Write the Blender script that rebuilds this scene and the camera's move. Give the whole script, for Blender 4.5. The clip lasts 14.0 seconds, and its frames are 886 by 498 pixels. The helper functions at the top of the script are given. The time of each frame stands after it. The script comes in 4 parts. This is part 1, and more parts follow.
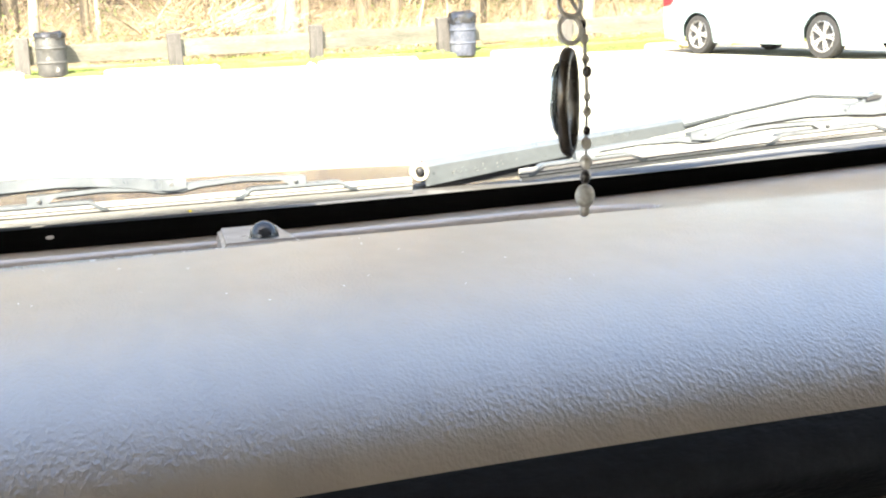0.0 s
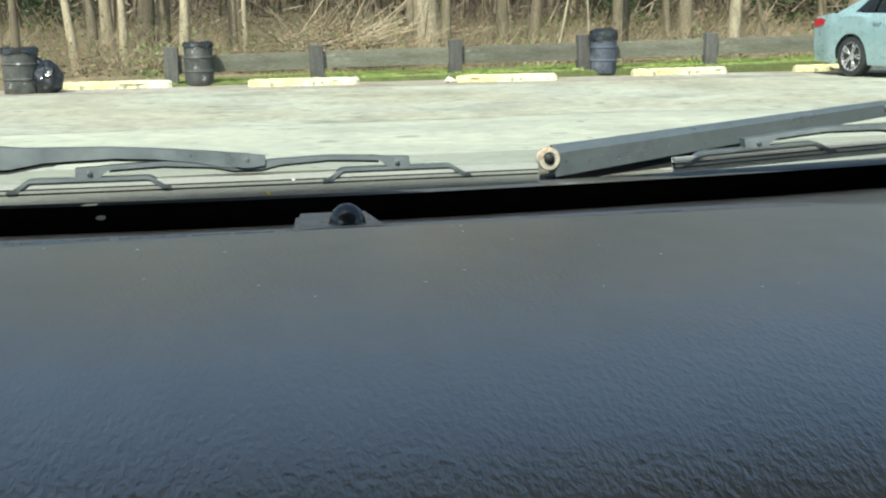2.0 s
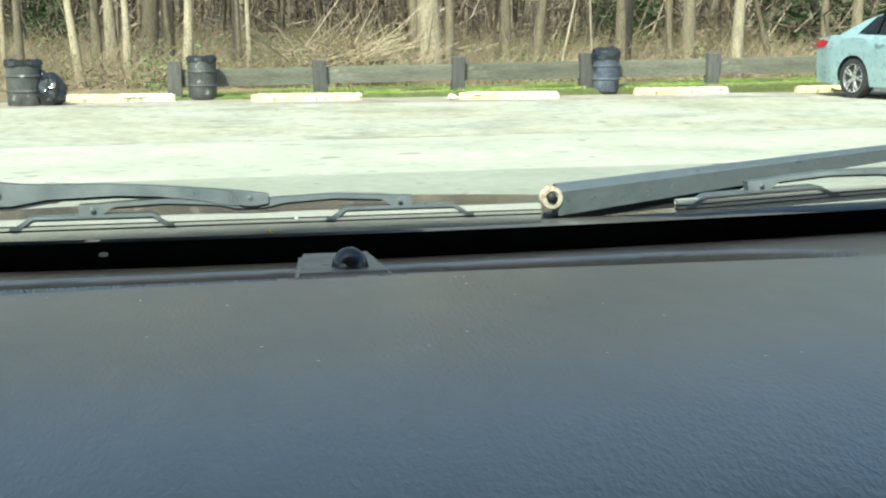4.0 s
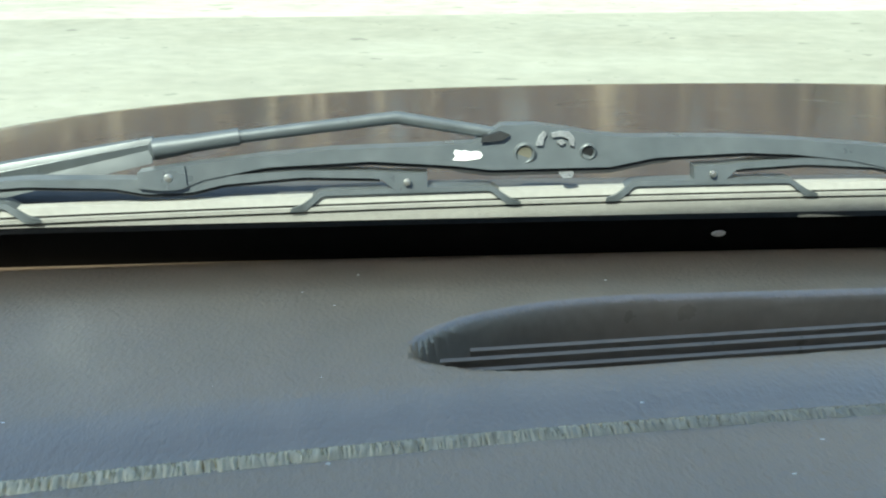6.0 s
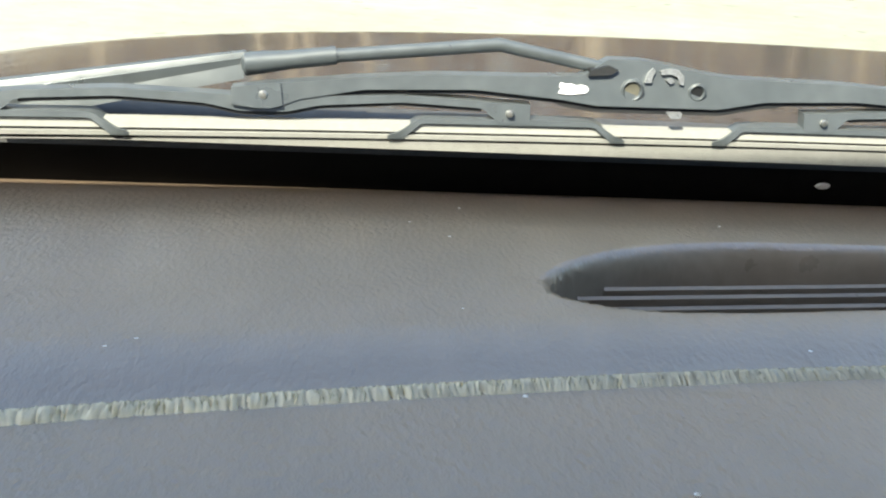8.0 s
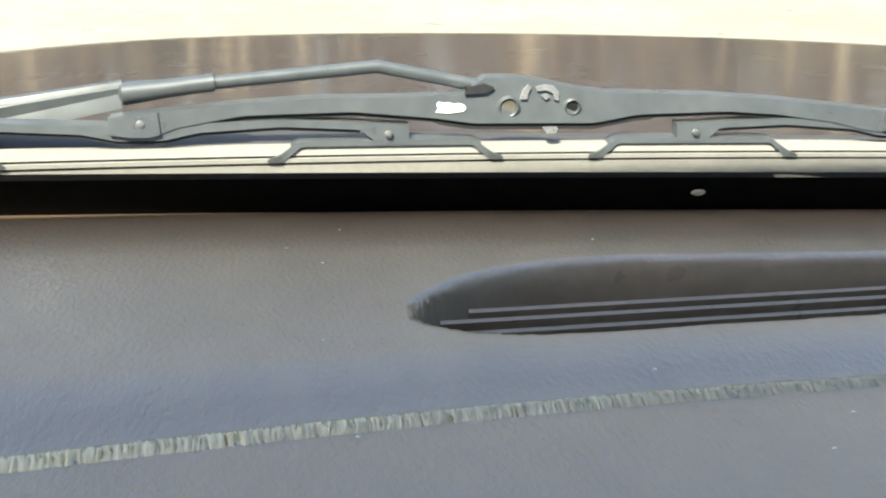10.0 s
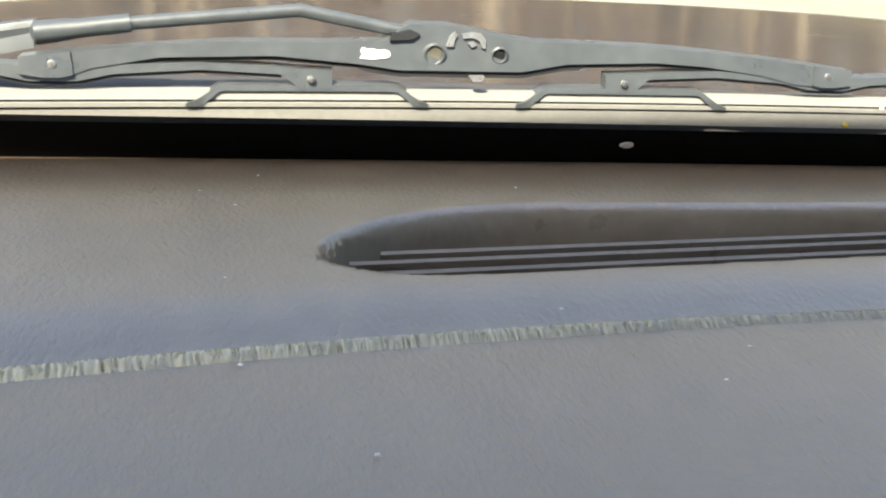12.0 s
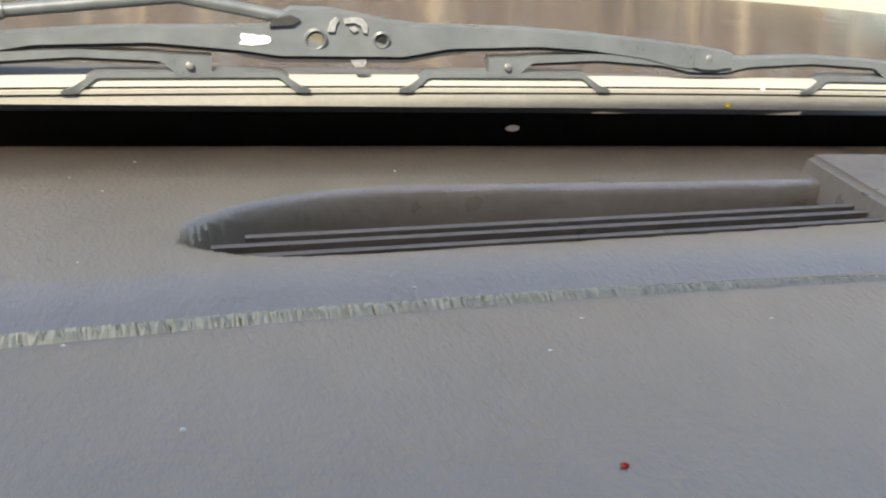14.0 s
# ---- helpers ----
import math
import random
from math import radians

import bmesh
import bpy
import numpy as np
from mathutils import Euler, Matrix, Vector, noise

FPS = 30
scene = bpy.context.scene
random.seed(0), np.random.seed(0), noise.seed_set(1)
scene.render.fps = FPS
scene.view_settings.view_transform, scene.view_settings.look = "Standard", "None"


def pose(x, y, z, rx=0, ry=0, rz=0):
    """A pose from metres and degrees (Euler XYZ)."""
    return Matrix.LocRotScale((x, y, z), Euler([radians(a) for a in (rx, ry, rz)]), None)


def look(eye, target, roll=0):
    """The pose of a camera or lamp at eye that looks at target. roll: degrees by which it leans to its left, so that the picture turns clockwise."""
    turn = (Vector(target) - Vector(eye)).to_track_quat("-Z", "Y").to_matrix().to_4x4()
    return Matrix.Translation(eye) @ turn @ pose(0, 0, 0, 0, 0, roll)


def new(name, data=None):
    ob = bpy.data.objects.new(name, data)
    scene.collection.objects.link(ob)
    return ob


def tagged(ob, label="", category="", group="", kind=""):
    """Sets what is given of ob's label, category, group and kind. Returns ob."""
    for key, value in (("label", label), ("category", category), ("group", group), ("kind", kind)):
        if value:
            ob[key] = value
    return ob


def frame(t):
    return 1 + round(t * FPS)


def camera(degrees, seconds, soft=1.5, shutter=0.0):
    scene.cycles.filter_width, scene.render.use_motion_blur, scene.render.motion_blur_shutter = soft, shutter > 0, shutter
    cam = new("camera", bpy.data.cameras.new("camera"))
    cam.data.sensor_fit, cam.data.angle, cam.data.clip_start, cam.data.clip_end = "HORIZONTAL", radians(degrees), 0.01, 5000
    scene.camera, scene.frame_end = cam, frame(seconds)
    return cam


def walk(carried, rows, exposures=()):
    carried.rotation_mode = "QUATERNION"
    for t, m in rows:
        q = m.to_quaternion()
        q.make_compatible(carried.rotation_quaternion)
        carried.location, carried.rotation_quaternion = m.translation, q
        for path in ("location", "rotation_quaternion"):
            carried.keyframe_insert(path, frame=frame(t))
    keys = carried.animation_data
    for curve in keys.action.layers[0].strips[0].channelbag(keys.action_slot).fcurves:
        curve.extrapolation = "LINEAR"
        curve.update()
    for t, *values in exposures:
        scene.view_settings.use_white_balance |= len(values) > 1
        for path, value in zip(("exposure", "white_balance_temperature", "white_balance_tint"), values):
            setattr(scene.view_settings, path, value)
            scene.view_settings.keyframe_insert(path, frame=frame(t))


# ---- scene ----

cam = camera(43.4, 14.0, soft=2.1)
DROP = 0.238  # the lot lies this much higher than in the first survey
# seconds, eye x y z, yaw to the left, pitch up, roll (degrees)
ROWS = [
    (0, -0.0102, -0.1129, 1.2609, -6.92, -12.56, -1.81),
    (0.5, -0.0131, -0.0710, 1.2524, -5.49, -13.69, -1.28),
    (0.7, -0.0154, -0.0614, 1.2498, -4.95, -13.85, -0.70),
    (1, -0.0027, -0.0252, 1.2321, 0.95, -15.16, -4.23),
    (1.5, 0.0086, 0.0283, 1.2281, 2.35, -13.65, -3.55),
    (2, 0.0088, 0.0366, 1.2165, -0.03, -11.50, -0.90),
    (2.2, 0.0120, 0.0355, 1.2175, 0.02, -11.38, -0.45),
    (4.5, 0.0036, 0.0434, 1.2384, -0.06, -10.61, -0.05),
    (5, -0.0631, 0.0819, 1.2470, 2.03, -11.76, 3.64),
    (5.2, -0.0875, 0.1075, 1.2509, 4.13, -13.29, 2.50),
    (5.5, -0.1331, 0.1499, 1.2620, 7.36, -15.32, -0.29),
    (5.8, -0.2117, 0.2049, 1.2564, 7.62, -18.96, 0.43),
    (6, -0.2427, 0.2202, 1.2560, 8.34, -19.10, -0.04),
    (6.5, -0.2875, 0.2380, 1.2394, 7.06, -20.78, 2.69),
    (7, -0.2927, 0.2318, 1.2390, 7.56, -20.94, 2.84),
    (9.5, -0.2786, 0.2308, 1.2432, 4.59, -21.79, 3.32),
    (10, -0.2687, 0.2296, 1.2552, 3.79, -21.81, 2.48),
    (10.5, -0.2689, 0.2286, 1.2540, 2.94, -21.71, 3.37),
    (11, -0.2626, 0.2302, 1.2479, 2.73, -22.71, 3.25),
    (11.5, -0.2612, 0.2331, 1.2440, 2.17, -22.84, 3.60),
    (12, -0.2537, 0.2319, 1.2448, 1.54, -23.01, 3.87),
    (12.5, -0.2317, 0.2309, 1.2456, -0.72, -22.73, 3.72),
    (13, -0.2284, 0.2323, 1.2424, -1.51, -23.10, 3.71),
    (13.5, -0.2302, 0.2328, 1.2410, -1.63, -23.19, 3.66),
    (14, -0.2279, 0.2287, 1.2448, -1.28, -23.28, 3.98),
]
# seconds, stops, kelvin, tint: the phone opens bright and greenish, then settles warmer over the dashboard
EXPOSURES = [(0, 3.4, 7300, 13), (0.5, 2.5, 6800, 7), (0.7, 2.2, 6550, 3), (1.0, 1.88, 6550, 8), (1.5, 1.60, 6500, 5), (2.2, 1.30, 6300, -4), (4.5, 1.72, 6300, -8), (5.5, 1.76, 6200, -9), (6.0, 1.86, 6350, -5), (6.5, 2.12, 6800, 2), (9.5, 2.26, 7050, 7), (14, 2.29, 7700, 13)]
walk(cam, [(t, pose(x, y, z - DROP, 0, 0, yaw) @ pose(0, 0, 0, 90 + pitch, 0, 0) @ pose(0, 0, 0, 0, 0, roll)) for t, x, y, z, yaw, pitch, roll in ROWS], EXPOSURES)

# ---- sky and sun ----
SUN_FROM = Vector((-0.25, -0.74, 0.931)).normalized()  # towards the sun: behind the car, to its left
world = bpy.data.worlds.new("sky")
scene.world = world
world.use_nodes = True
sky = world.node_tree.nodes.new("ShaderNodeTexSky")
sky.sky_type, sky.sun_disc = "NISHITA", False
sky.dust_density = 2.0
sky.sun_elevation = math.asin(SUN_FROM.z)
sky.sun_rotation = math.atan2(SUN_FROM.x, SUN_FROM.y)
background = world.node_tree.nodes["Background"]
background.inputs["Strength"].default_value = 0.11
world.node_tree.links.new(sky.outputs[0], background.inputs[0])
sun = new("sun", bpy.data.lights.new("sun", "SUN"))
sun.data.energy, sun.data.angle, sun.data.color = 2.75, radians(0.55), (1.0, 0.95, 0.86)
sun.matrix_world = look((0, 0, 30), Vector((0, 0, 30)) - SUN_FROM)

# ---- materials ----


def material(name, base, rough=0.6, metal=0.0, vary=0.25, scale=8.0, bump=0.0, bump_scale=60.0, coat=0.0, second=None, spread=(0.4, 0.65), random_value=0.0, spec=0.5, coords="Object", stretch=(1, 1, 1), rough_vary=0.1, fine=None, coat_rough=0.06, specks=None):
    """A procedural surface: base colour broken by two scales of noise, an optional second colour in patches, and relief."""
    m = bpy.data.materials.new(name)
    m.use_nodes = True
    n, l = m.node_tree.nodes, m.node_tree.links
    bsdf = n["Principled BSDF"]
    bsdf.inputs["Metallic"].default_value = metal
    bsdf.inputs["Coat Weight"].default_value = coat
    bsdf.inputs["Coat Roughness"].default_value = coat_rough
    bsdf.inputs["Specular IOR Level"].default_value = spec
    where = n.new("ShaderNodeTexCoord")
    mapping = n.new("ShaderNodeMapping")
    mapping.inputs["Scale"].default_value = stretch
    l.new(where.outputs[coords], mapping.inputs[0])

    def cloud(size, detail=6.0):
        t = n.new("ShaderNodeTexNoise")
        t.inputs["Scale"].default_value, t.inputs["Detail"].default_value = size, detail
        l.new(mapping.outputs[0], t.inputs["Vector"])
        return t.outputs["Fac"]

    def ramp(source, low, high, a, b):
        r = n.new("ShaderNodeMapRange")
        r.inputs[1].default_value, r.inputs[2].default_value, r.inputs[3].default_value, r.inputs[4].default_value = low, high, a, b
        l.new(source, r.inputs[0])
        return r.outputs[0]

    def mixed(kind, fac, a, b):
        x = n.new("ShaderNodeMix")
        x.data_type, x.blend_type = "RGBA", kind
        for value, socket in ((fac, x.inputs[0]), (a, x.inputs[6]), (b, x.inputs[7])):
            if isinstance(value, (int, float)):
                socket.default_value = value
            elif isinstance(value, tuple):
                socket.default_value = (*value, 1)
            else:
                l.new(value, socket)
        return x.outputs[2]

    colour = base
    if second:
        colour = mixed("MIX", ramp(cloud(scale * 0.4), spread[0], spread[1], 0, 1), base, second)
    grain = ramp(cloud(scale * 6.0, 8.0), 0.25, 0.75, 1 - vary, 1 + vary)
    broad = ramp(cloud(scale), 0.3, 0.7, 1 - vary * 0.6, 1 + vary * 0.6)
    both = n.new("ShaderNodeMath")
    both.operation = "MULTIPLY"
    l.new(grain, both.inputs[0]), l.new(broad, both.inputs[1])
    value = both.outputs[0]
    for size, low, dark in specks or ():
        spot = ramp(cloud(size, 3.0), low, low + 0.035, 1, dark)
        more = n.new("ShaderNodeMath")
        more.operation = "MULTIPLY"
        l.new(value, more.inputs[0]), l.new(spot, more.inputs[1])
        value = more.outputs[0]
    if random_value:
        info = n.new("ShaderNodeObjectInfo")
        shade = ramp(info.outputs["Random"], 0, 1, 1 - random_value, 1 + random_value)
        again = n.new("ShaderNodeMath")
        again.operation = "MULTIPLY"
        l.new(value, again.inputs[0]), l.new(shade, again.inputs[1])
        value = again.outputs[0]
    scaled = n.new("ShaderNodeVectorMath")
    scaled.operation = "SCALE"
    if isinstance(colour, tuple):
        scaled.inputs[0].default_value = colour
    else:
        l.new(colour, scaled.inputs[0])
    l.new(value, scaled.inputs["Scale"])
    l.new(scaled.outputs[0], bsdf.inputs["Base Color"])
    l.new(ramp(cloud(scale * 2.3), 0.3, 0.7, max(0.02, rough - rough_vary), min(1, rough + rough_vary)), bsdf.inputs["Roughness"])
    if bump:
        b = n.new("ShaderNodeBump")
        b.inputs["Strength"].default_value = bump
        b.inputs["Distance"].default_value = 0.5 / bump_scale
        if fine == "leather":
            height = n.new("ShaderNodeMath")
            height.operation = "MULTIPLY_ADD"
            height.inputs[1].default_value = 0.45
            l.new(cloud(bump_scale * 1.5, 2.0), height.inputs[0])
            l.new(ramp(cloud(bump_scale * 0.62, 2.0), 0.30, 0.70, 0, 1), height.inputs[2])
            l.new(height.outputs[0], b.inputs["Height"])
        else:
            l.new(cloud(bump_scale, 8.0), b.inputs["Height"])
        l.new(b.outputs[0], bsdf.inputs["Normal"])
        if fine:
            l.new(b.outputs[0], bsdf.inputs["Coat Normal"])
    return m


VINYL = material("dash_vinyl", (0.262, 0.195, 0.133), 0.34, rough_vary=0.03, coat=1.0, coat_rough=0.25, vary=0.08, scale=9, bump=0.29, bump_scale=680, fine="leather", stretch=(1.5, 0.8, 1.0), spec=1.0)
VINYL.node_tree.nodes["Principled BSDF"].inputs["Coat IOR"].default_value = 1.7  # dressed and shiny
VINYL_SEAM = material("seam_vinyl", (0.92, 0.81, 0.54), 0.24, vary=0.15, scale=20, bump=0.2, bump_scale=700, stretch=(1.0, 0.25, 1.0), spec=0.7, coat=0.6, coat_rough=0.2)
# pale colour paints the seam's sheen, fading towards the middle of the car
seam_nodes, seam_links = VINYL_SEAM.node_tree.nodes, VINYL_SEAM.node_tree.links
along, split, dying, faded = (seam_nodes.new(k) for k in ("ShaderNodeTexCoord", "ShaderNodeSeparateXYZ", "ShaderNodeMapRange", "ShaderNodeMix"))
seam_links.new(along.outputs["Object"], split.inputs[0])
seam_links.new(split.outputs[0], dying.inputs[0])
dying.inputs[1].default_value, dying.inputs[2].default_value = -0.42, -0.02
faded.data_type = "RGBA"
faded.inputs[7].default_value = (0.20, 0.17, 0.12, 1)
seam_links.new(dying.outputs[0], faded.inputs[0])
seam_links.new(seam_nodes["Principled BSDF"].inputs["Base Color"].links[0].from_socket, faded.inputs[6])
seam_links.new(faded.outputs[2], seam_nodes["Principled BSDF"].inputs["Base Color"])
# near-black colour stands in for the shadow below the pad's overhang
UNDER_SHADE = material("under_dash_shade", (0.006, 0.006, 0.007), 0.6, vary=0.2, scale=30, spec=0.2, bump=0.35, bump_scale=430, fine="leather", stretch=(0.5, 1.0, 1.0))
VINYL_SMOOTH = material("vent_plastic", (0.25, 0.21, 0.17), 0.36, vary=0.1, scale=30)
GLOSS_BLACK = material("sensor_plastic", (0.022, 0.022, 0.023), 0.12, vary=0.1, scale=40, rough_vary=0.02)
FRIT = material("black_ceramic_band", (0.0015, 0.0015, 0.0015), 0.6, vary=0.1, scale=40, spec=0.05)
SPECK = material("pale_chip", (0.5, 0.48, 0.46), 0.6, vary=0.2, scale=300)
WIPER = material("wiper_paint", (0.104, 0.120, 0.128), 0.36, metal=0.35, vary=0.12, scale=30, bump=0.05, bump_scale=900, second=(0.116, 0.132, 0.138), spec=0.8)
# near-black for dark steel parts and for shade painted under levers and arm
WIPER_DARK = material("wiper_steel_and_shade", (0.010, 0.011, 0.012), 0.6, vary=0.3, scale=40)
RUBBER = material("wiper_rubber", (0.03, 0.03, 0.03), 0.6, vary=0.2, scale=80)
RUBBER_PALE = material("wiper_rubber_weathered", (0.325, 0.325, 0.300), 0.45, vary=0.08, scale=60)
STEEL = material("rivet_steel", (0.42, 0.42, 0.40), 0.35, metal=0.8, vary=0.2, scale=200)
CLIP = material("worn_clip_steel", (0.30, 0.31, 0.31), 0.35, metal=0.5, vary=0.3, scale=300, spec=0.7)
RUST = material("rusty_pivot", (0.55, 0.50, 0.40), 0.6, vary=0.3, scale=160, second=(0.30, 0.10, 0.03), spread=(0.5, 0.6))
STICKER = material("white_sticker", (0.85, 0.85, 0.85), 0.4, vary=0.05, scale=80)
HOOD = material("hood_paint", (0.040, 0.030, 0.028), 0.5, metal=0.0, vary=0.15, scale=6, coat=0.8, coat_rough=0.13, spec=0.2, bump=0.03, bump_scale=28, fine="paint")
COWL = material("cowl_plastic", (0.06, 0.06, 0.058), 0.5, vary=0.15, scale=30, bump=0.1, bump_scale=500)
CABIN = material("headliner_cloth", (0.22, 0.21, 0.20), 0.9, vary=0.1, scale=30)
CABIN_DARK = material("cabin_trim", (0.055, 0.052, 0.05), 0.6, vary=0.1, scale=20)
ASPHALT_OLD = material("asphalt_sunbleached", (0.370, 0.368, 0.290), 0.9, vary=0.17, scale=1.1, bump=0.4, bump_scale=70, second=(0.295, 0.295, 0.24), stretch=(0.75, 1.0, 1.0), specks=((3.2, 0.655, 0.6), (9.0, 0.665, 0.6), (0.55, 0.60, 0.86)))
ASPHALT = material("asphalt_grey", (0.225, 0.227, 0.178), 0.9, vary=0.12, scale=1.5, bump=0.4, bump_scale=80, second=(0.262, 0.266, 0.215), stretch=(0.8, 1.0, 1.0), specks=((6.0, 0.67, 0.6), (18.0, 0.68, 0.65)))
DIRT = material("dirt_strip", (0.25, 0.205, 0.15), 0.95, vary=0.35, scale=1.6, bump=0.5, bump_scale=50, second=(0.32, 0.30, 0.26))
LITTER = material("leaf_litter", (0.24, 0.17, 0.105), 0.95, vary=0.5, scale=2.5, bump=0.8, bump_scale=18, second=(0.085, 0.085, 0.04))
SOIL = material("grass_bank_soil", (0.085, 0.10, 0.03), 0.95, vary=0.4, scale=5, bump=0.5, bump_scale=30)
GRASS = material("grass_blades", (0.23, 0.34, 0.065), 0.7, vary=0.35, scale=4, second=(0.36, 0.38, 0.12))
STOP_PAINT = material("parking_stop_paint", (0.54, 0.475, 0.26), 0.85, vary=0.28, scale=5, bump=0.7, bump_scale=40, second=(0.52, 0.48, 0.36), spread=(0.45, 0.6), specks=((9.0, 0.62, 0.45), (22.0, 0.64, 0.5)), random_value=0.08)
BEAM = material("weathered_beam", (0.108, 0.104, 0.078), 0.9, vary=0.35, scale=6, bump=0.5, bump_scale=40, stretch=(0.3, 1, 2.0), second=(0.145, 0.14, 0.108), random_value=0.2, specks=((5.0, 0.66, 1.8),))
POST = material("weathered_post", (0.085, 0.08, 0.073), 0.9, vary=0.35, scale=8, bump=0.5, bump_scale=40, stretch=(2, 2, 0.4), random_value=0.15)
DRUM = material("drum_paint", (0.058, 0.058, 0.054), 0.62, vary=0.5, scale=7, second=(0.10, 0.098, 0.088), spread=(0.5, 0.7), bump=0.1, bump_scale=60, specks=((9.0, 0.66, 4.0),))
DRUM_BLUE = material("drum_paint_blue", (0.058, 0.067, 0.088), 0.62, vary=0.5, scale=7, second=(0.10, 0.105, 0.12), spread=(0.5, 0.7), bump=0.1, bump_scale=60)
BAG = material("bin_bag_film", (0.014, 0.015, 0.019), 0.20, vary=0.3, scale=20, spec=0.7)
BARK = material("pale_bark", (0.31, 0.255, 0.175), 0.9, vary=0.45, scale=5, bump=0.8, bump_scale=25, stretch=(2, 2, 0.5), random_value=0.25)
BARK_FAR = material("shaded_far_bark", (0.27, 0.21, 0.15), 0.9, vary=0.5, scale=2, second=(0.07, 0.055, 0.042), spread=(0.4, 0.6))
EVERGREEN = material("evergreen_leaves", (0.045, 0.075, 0.022), 0.6, vary=0.4, scale=2)
BARK_GREY = material("grey_bark", (0.155, 0.125, 0.083), 0.9, vary=0.45, scale=5, bump=0.8, bump_scale=25, stretch=(2, 2, 0.5), random_value=0.35)
TWIG = material("dry_twigs", (0.23, 0.172, 0.105), 0.9, vary=0.4, scale=3, second=(0.32, 0.26, 0.175))
LEAF = material("spring_leaves", (0.10, 0.15, 0.035), 0.6, vary=0.4, scale=3)
CAR_PAINT = material("pale_blue_paint", (0.30, 0.42, 0.44), 0.3, metal=0.25, vary=0.04, scale=3, coat=1.0)
CAR_GLASS = material("tinted_car_glass", (0.012, 0.014, 0.016), 0.05, vary=0.1, scale=3, rough_vary=0.02)
TYRE = material("tyre_rubber", (0.025, 0.025, 0.025), 0.8, vary=0.2, scale=20)
ALLOY = material("alloy_rim", (0.62, 0.62, 0.63), 0.28, metal=0.8, vary=0.08, scale=10)
TAIL_RED = material("tail_lamp_red", (0.42, 0.02, 0.03), 0.15, vary=0.1, scale=20, coat=0.8)
BEAD = material("bead_grey", (0.42, 0.40, 0.36), 0.3, vary=0.4, scale=150, coat=0.3)
CHARM_DARK = material("charm_dark", (0.05, 0.04, 0.032), 0.25, vary=0.3, scale=80, coat=0.5)
CHARM_PLATE = material("charm_silver", (0.45, 0.55, 0.62), 0.18, metal=0.85, vary=0.15, scale=60)

GLASS = bpy.data.materials.new("windscreen_glass")
GLASS.use_nodes = True
gn, gl = GLASS.node_tree.nodes, GLASS.node_tree.links
gn.remove(gn["Principled BSDF"])
clear, gloss, fres, blend = gn.new("ShaderNodeBsdfTransparent"), gn.new("ShaderNodeBsdfGlossy"), gn.new("ShaderNodeFresnel"), gn.new("ShaderNodeMixShader")
clear.inputs[0].default_value = (0.93, 0.96, 0.94, 1)
gloss.inputs["Roughness"].default_value = 0.02
gloss.inputs[0].default_value = (0.35, 0.35, 0.35, 1)
fres.inputs[0].default_value = 1.33
gl.new(fres.outputs[0], blend.inputs[0]), gl.new(clear.outputs[0], blend.inputs[1]), gl.new(gloss.outputs[0], blend.inputs[2])
gl.new(blend.outputs[0], gn["Material Output"].inputs[0])

# ---- mesh helpers ----


def thing(name, label, category, m=None, group="", kind=""):
    ob = new(name)
    ob.empty_display_size = 0.1
    if m is not None:
        ob.matrix_world = m
    return tagged(ob, label, category, group, kind)


def mesh_object(name, bm, mat, smooth=40):
    me = bpy.data.meshes.new(name)
    bmesh.ops.recalc_face_normals(bm, faces=bm.faces)
    bm.to_mesh(me)
    bm.free()
    me.materials.append(mat)
    if smooth:
        me.polygons.foreach_set("use_smooth", [True] * len(me.polygons))
        me.set_sharp_from_angle(angle=radians(smooth))
    return new(name, me)


def part(name, bm, mat, parent, label="", smooth=40):
    ob = mesh_object(name, bm, mat, smooth)
    ob.parent = parent
    return tagged(ob, label)


def solo(name, bm, mat, label, category, m=None, group="", kind="", smooth=40):
    ob = mesh_object(name, bm, mat, smooth)
    if m is not None:
        ob.matrix_world = m
    return tagged(ob, label, category, group, kind)


def box(bm, lo, hi, bevel=0.0, segments=2, m=None):
    made = bmesh.ops.create_cube(bm, size=1)["verts"]
    for v in made:
        v.co = Vector([lo[i] + (v.co[i] + 0.5) * (hi[i] - lo[i]) for i in range(3)])
    if bevel:
        edges = list({e for v in made for e in v.link_edges})
        made = list({v for f in bmesh.ops.bevel(bm, geom=edges, offset=bevel, segments=segments, affect="EDGES", profile=0.6)["faces"] for v in f.verts} | {v for v in made if v.is_valid})
    if m is not None:
        for v in made:
            v.co = m @ v.co
    return bm


def sweep(bm, spine, radii, sides=8, flat=1.0, caps=True, up=Vector((0, 0, 1))):
    """A tube along points; flat squeezes it along the second axis."""
    rings = []
    count = len(spine)
    for i, p in enumerate(spine):
        p = Vector(p)
        d = (Vector(spine[min(i + 1, count - 1)]) - Vector(spine[max(i - 1, 0)])).normalized()
        side = d.cross(up)
        side = side.normalized() if side.length > 1e-4 else Vector((1, 0, 0))
        top = side.cross(d).normalized()
        r = radii[i] if isinstance(radii, (list, tuple)) else radii
        rings.append([bm.verts.new(p + side * (math.cos(a) * r) + top * (math.sin(a) * r * flat)) for a in (2 * math.pi * k / sides for k in range(sides))])
    for a, b in zip(rings, rings[1:]):
        for k in range(sides):
            bm.faces.new((a[k], a[(k + 1) % sides], b[(k + 1) % sides], b[k]))
    if caps:
        bm.faces.new(rings[0]), bm.faces.new(rings[-1])
    return bm


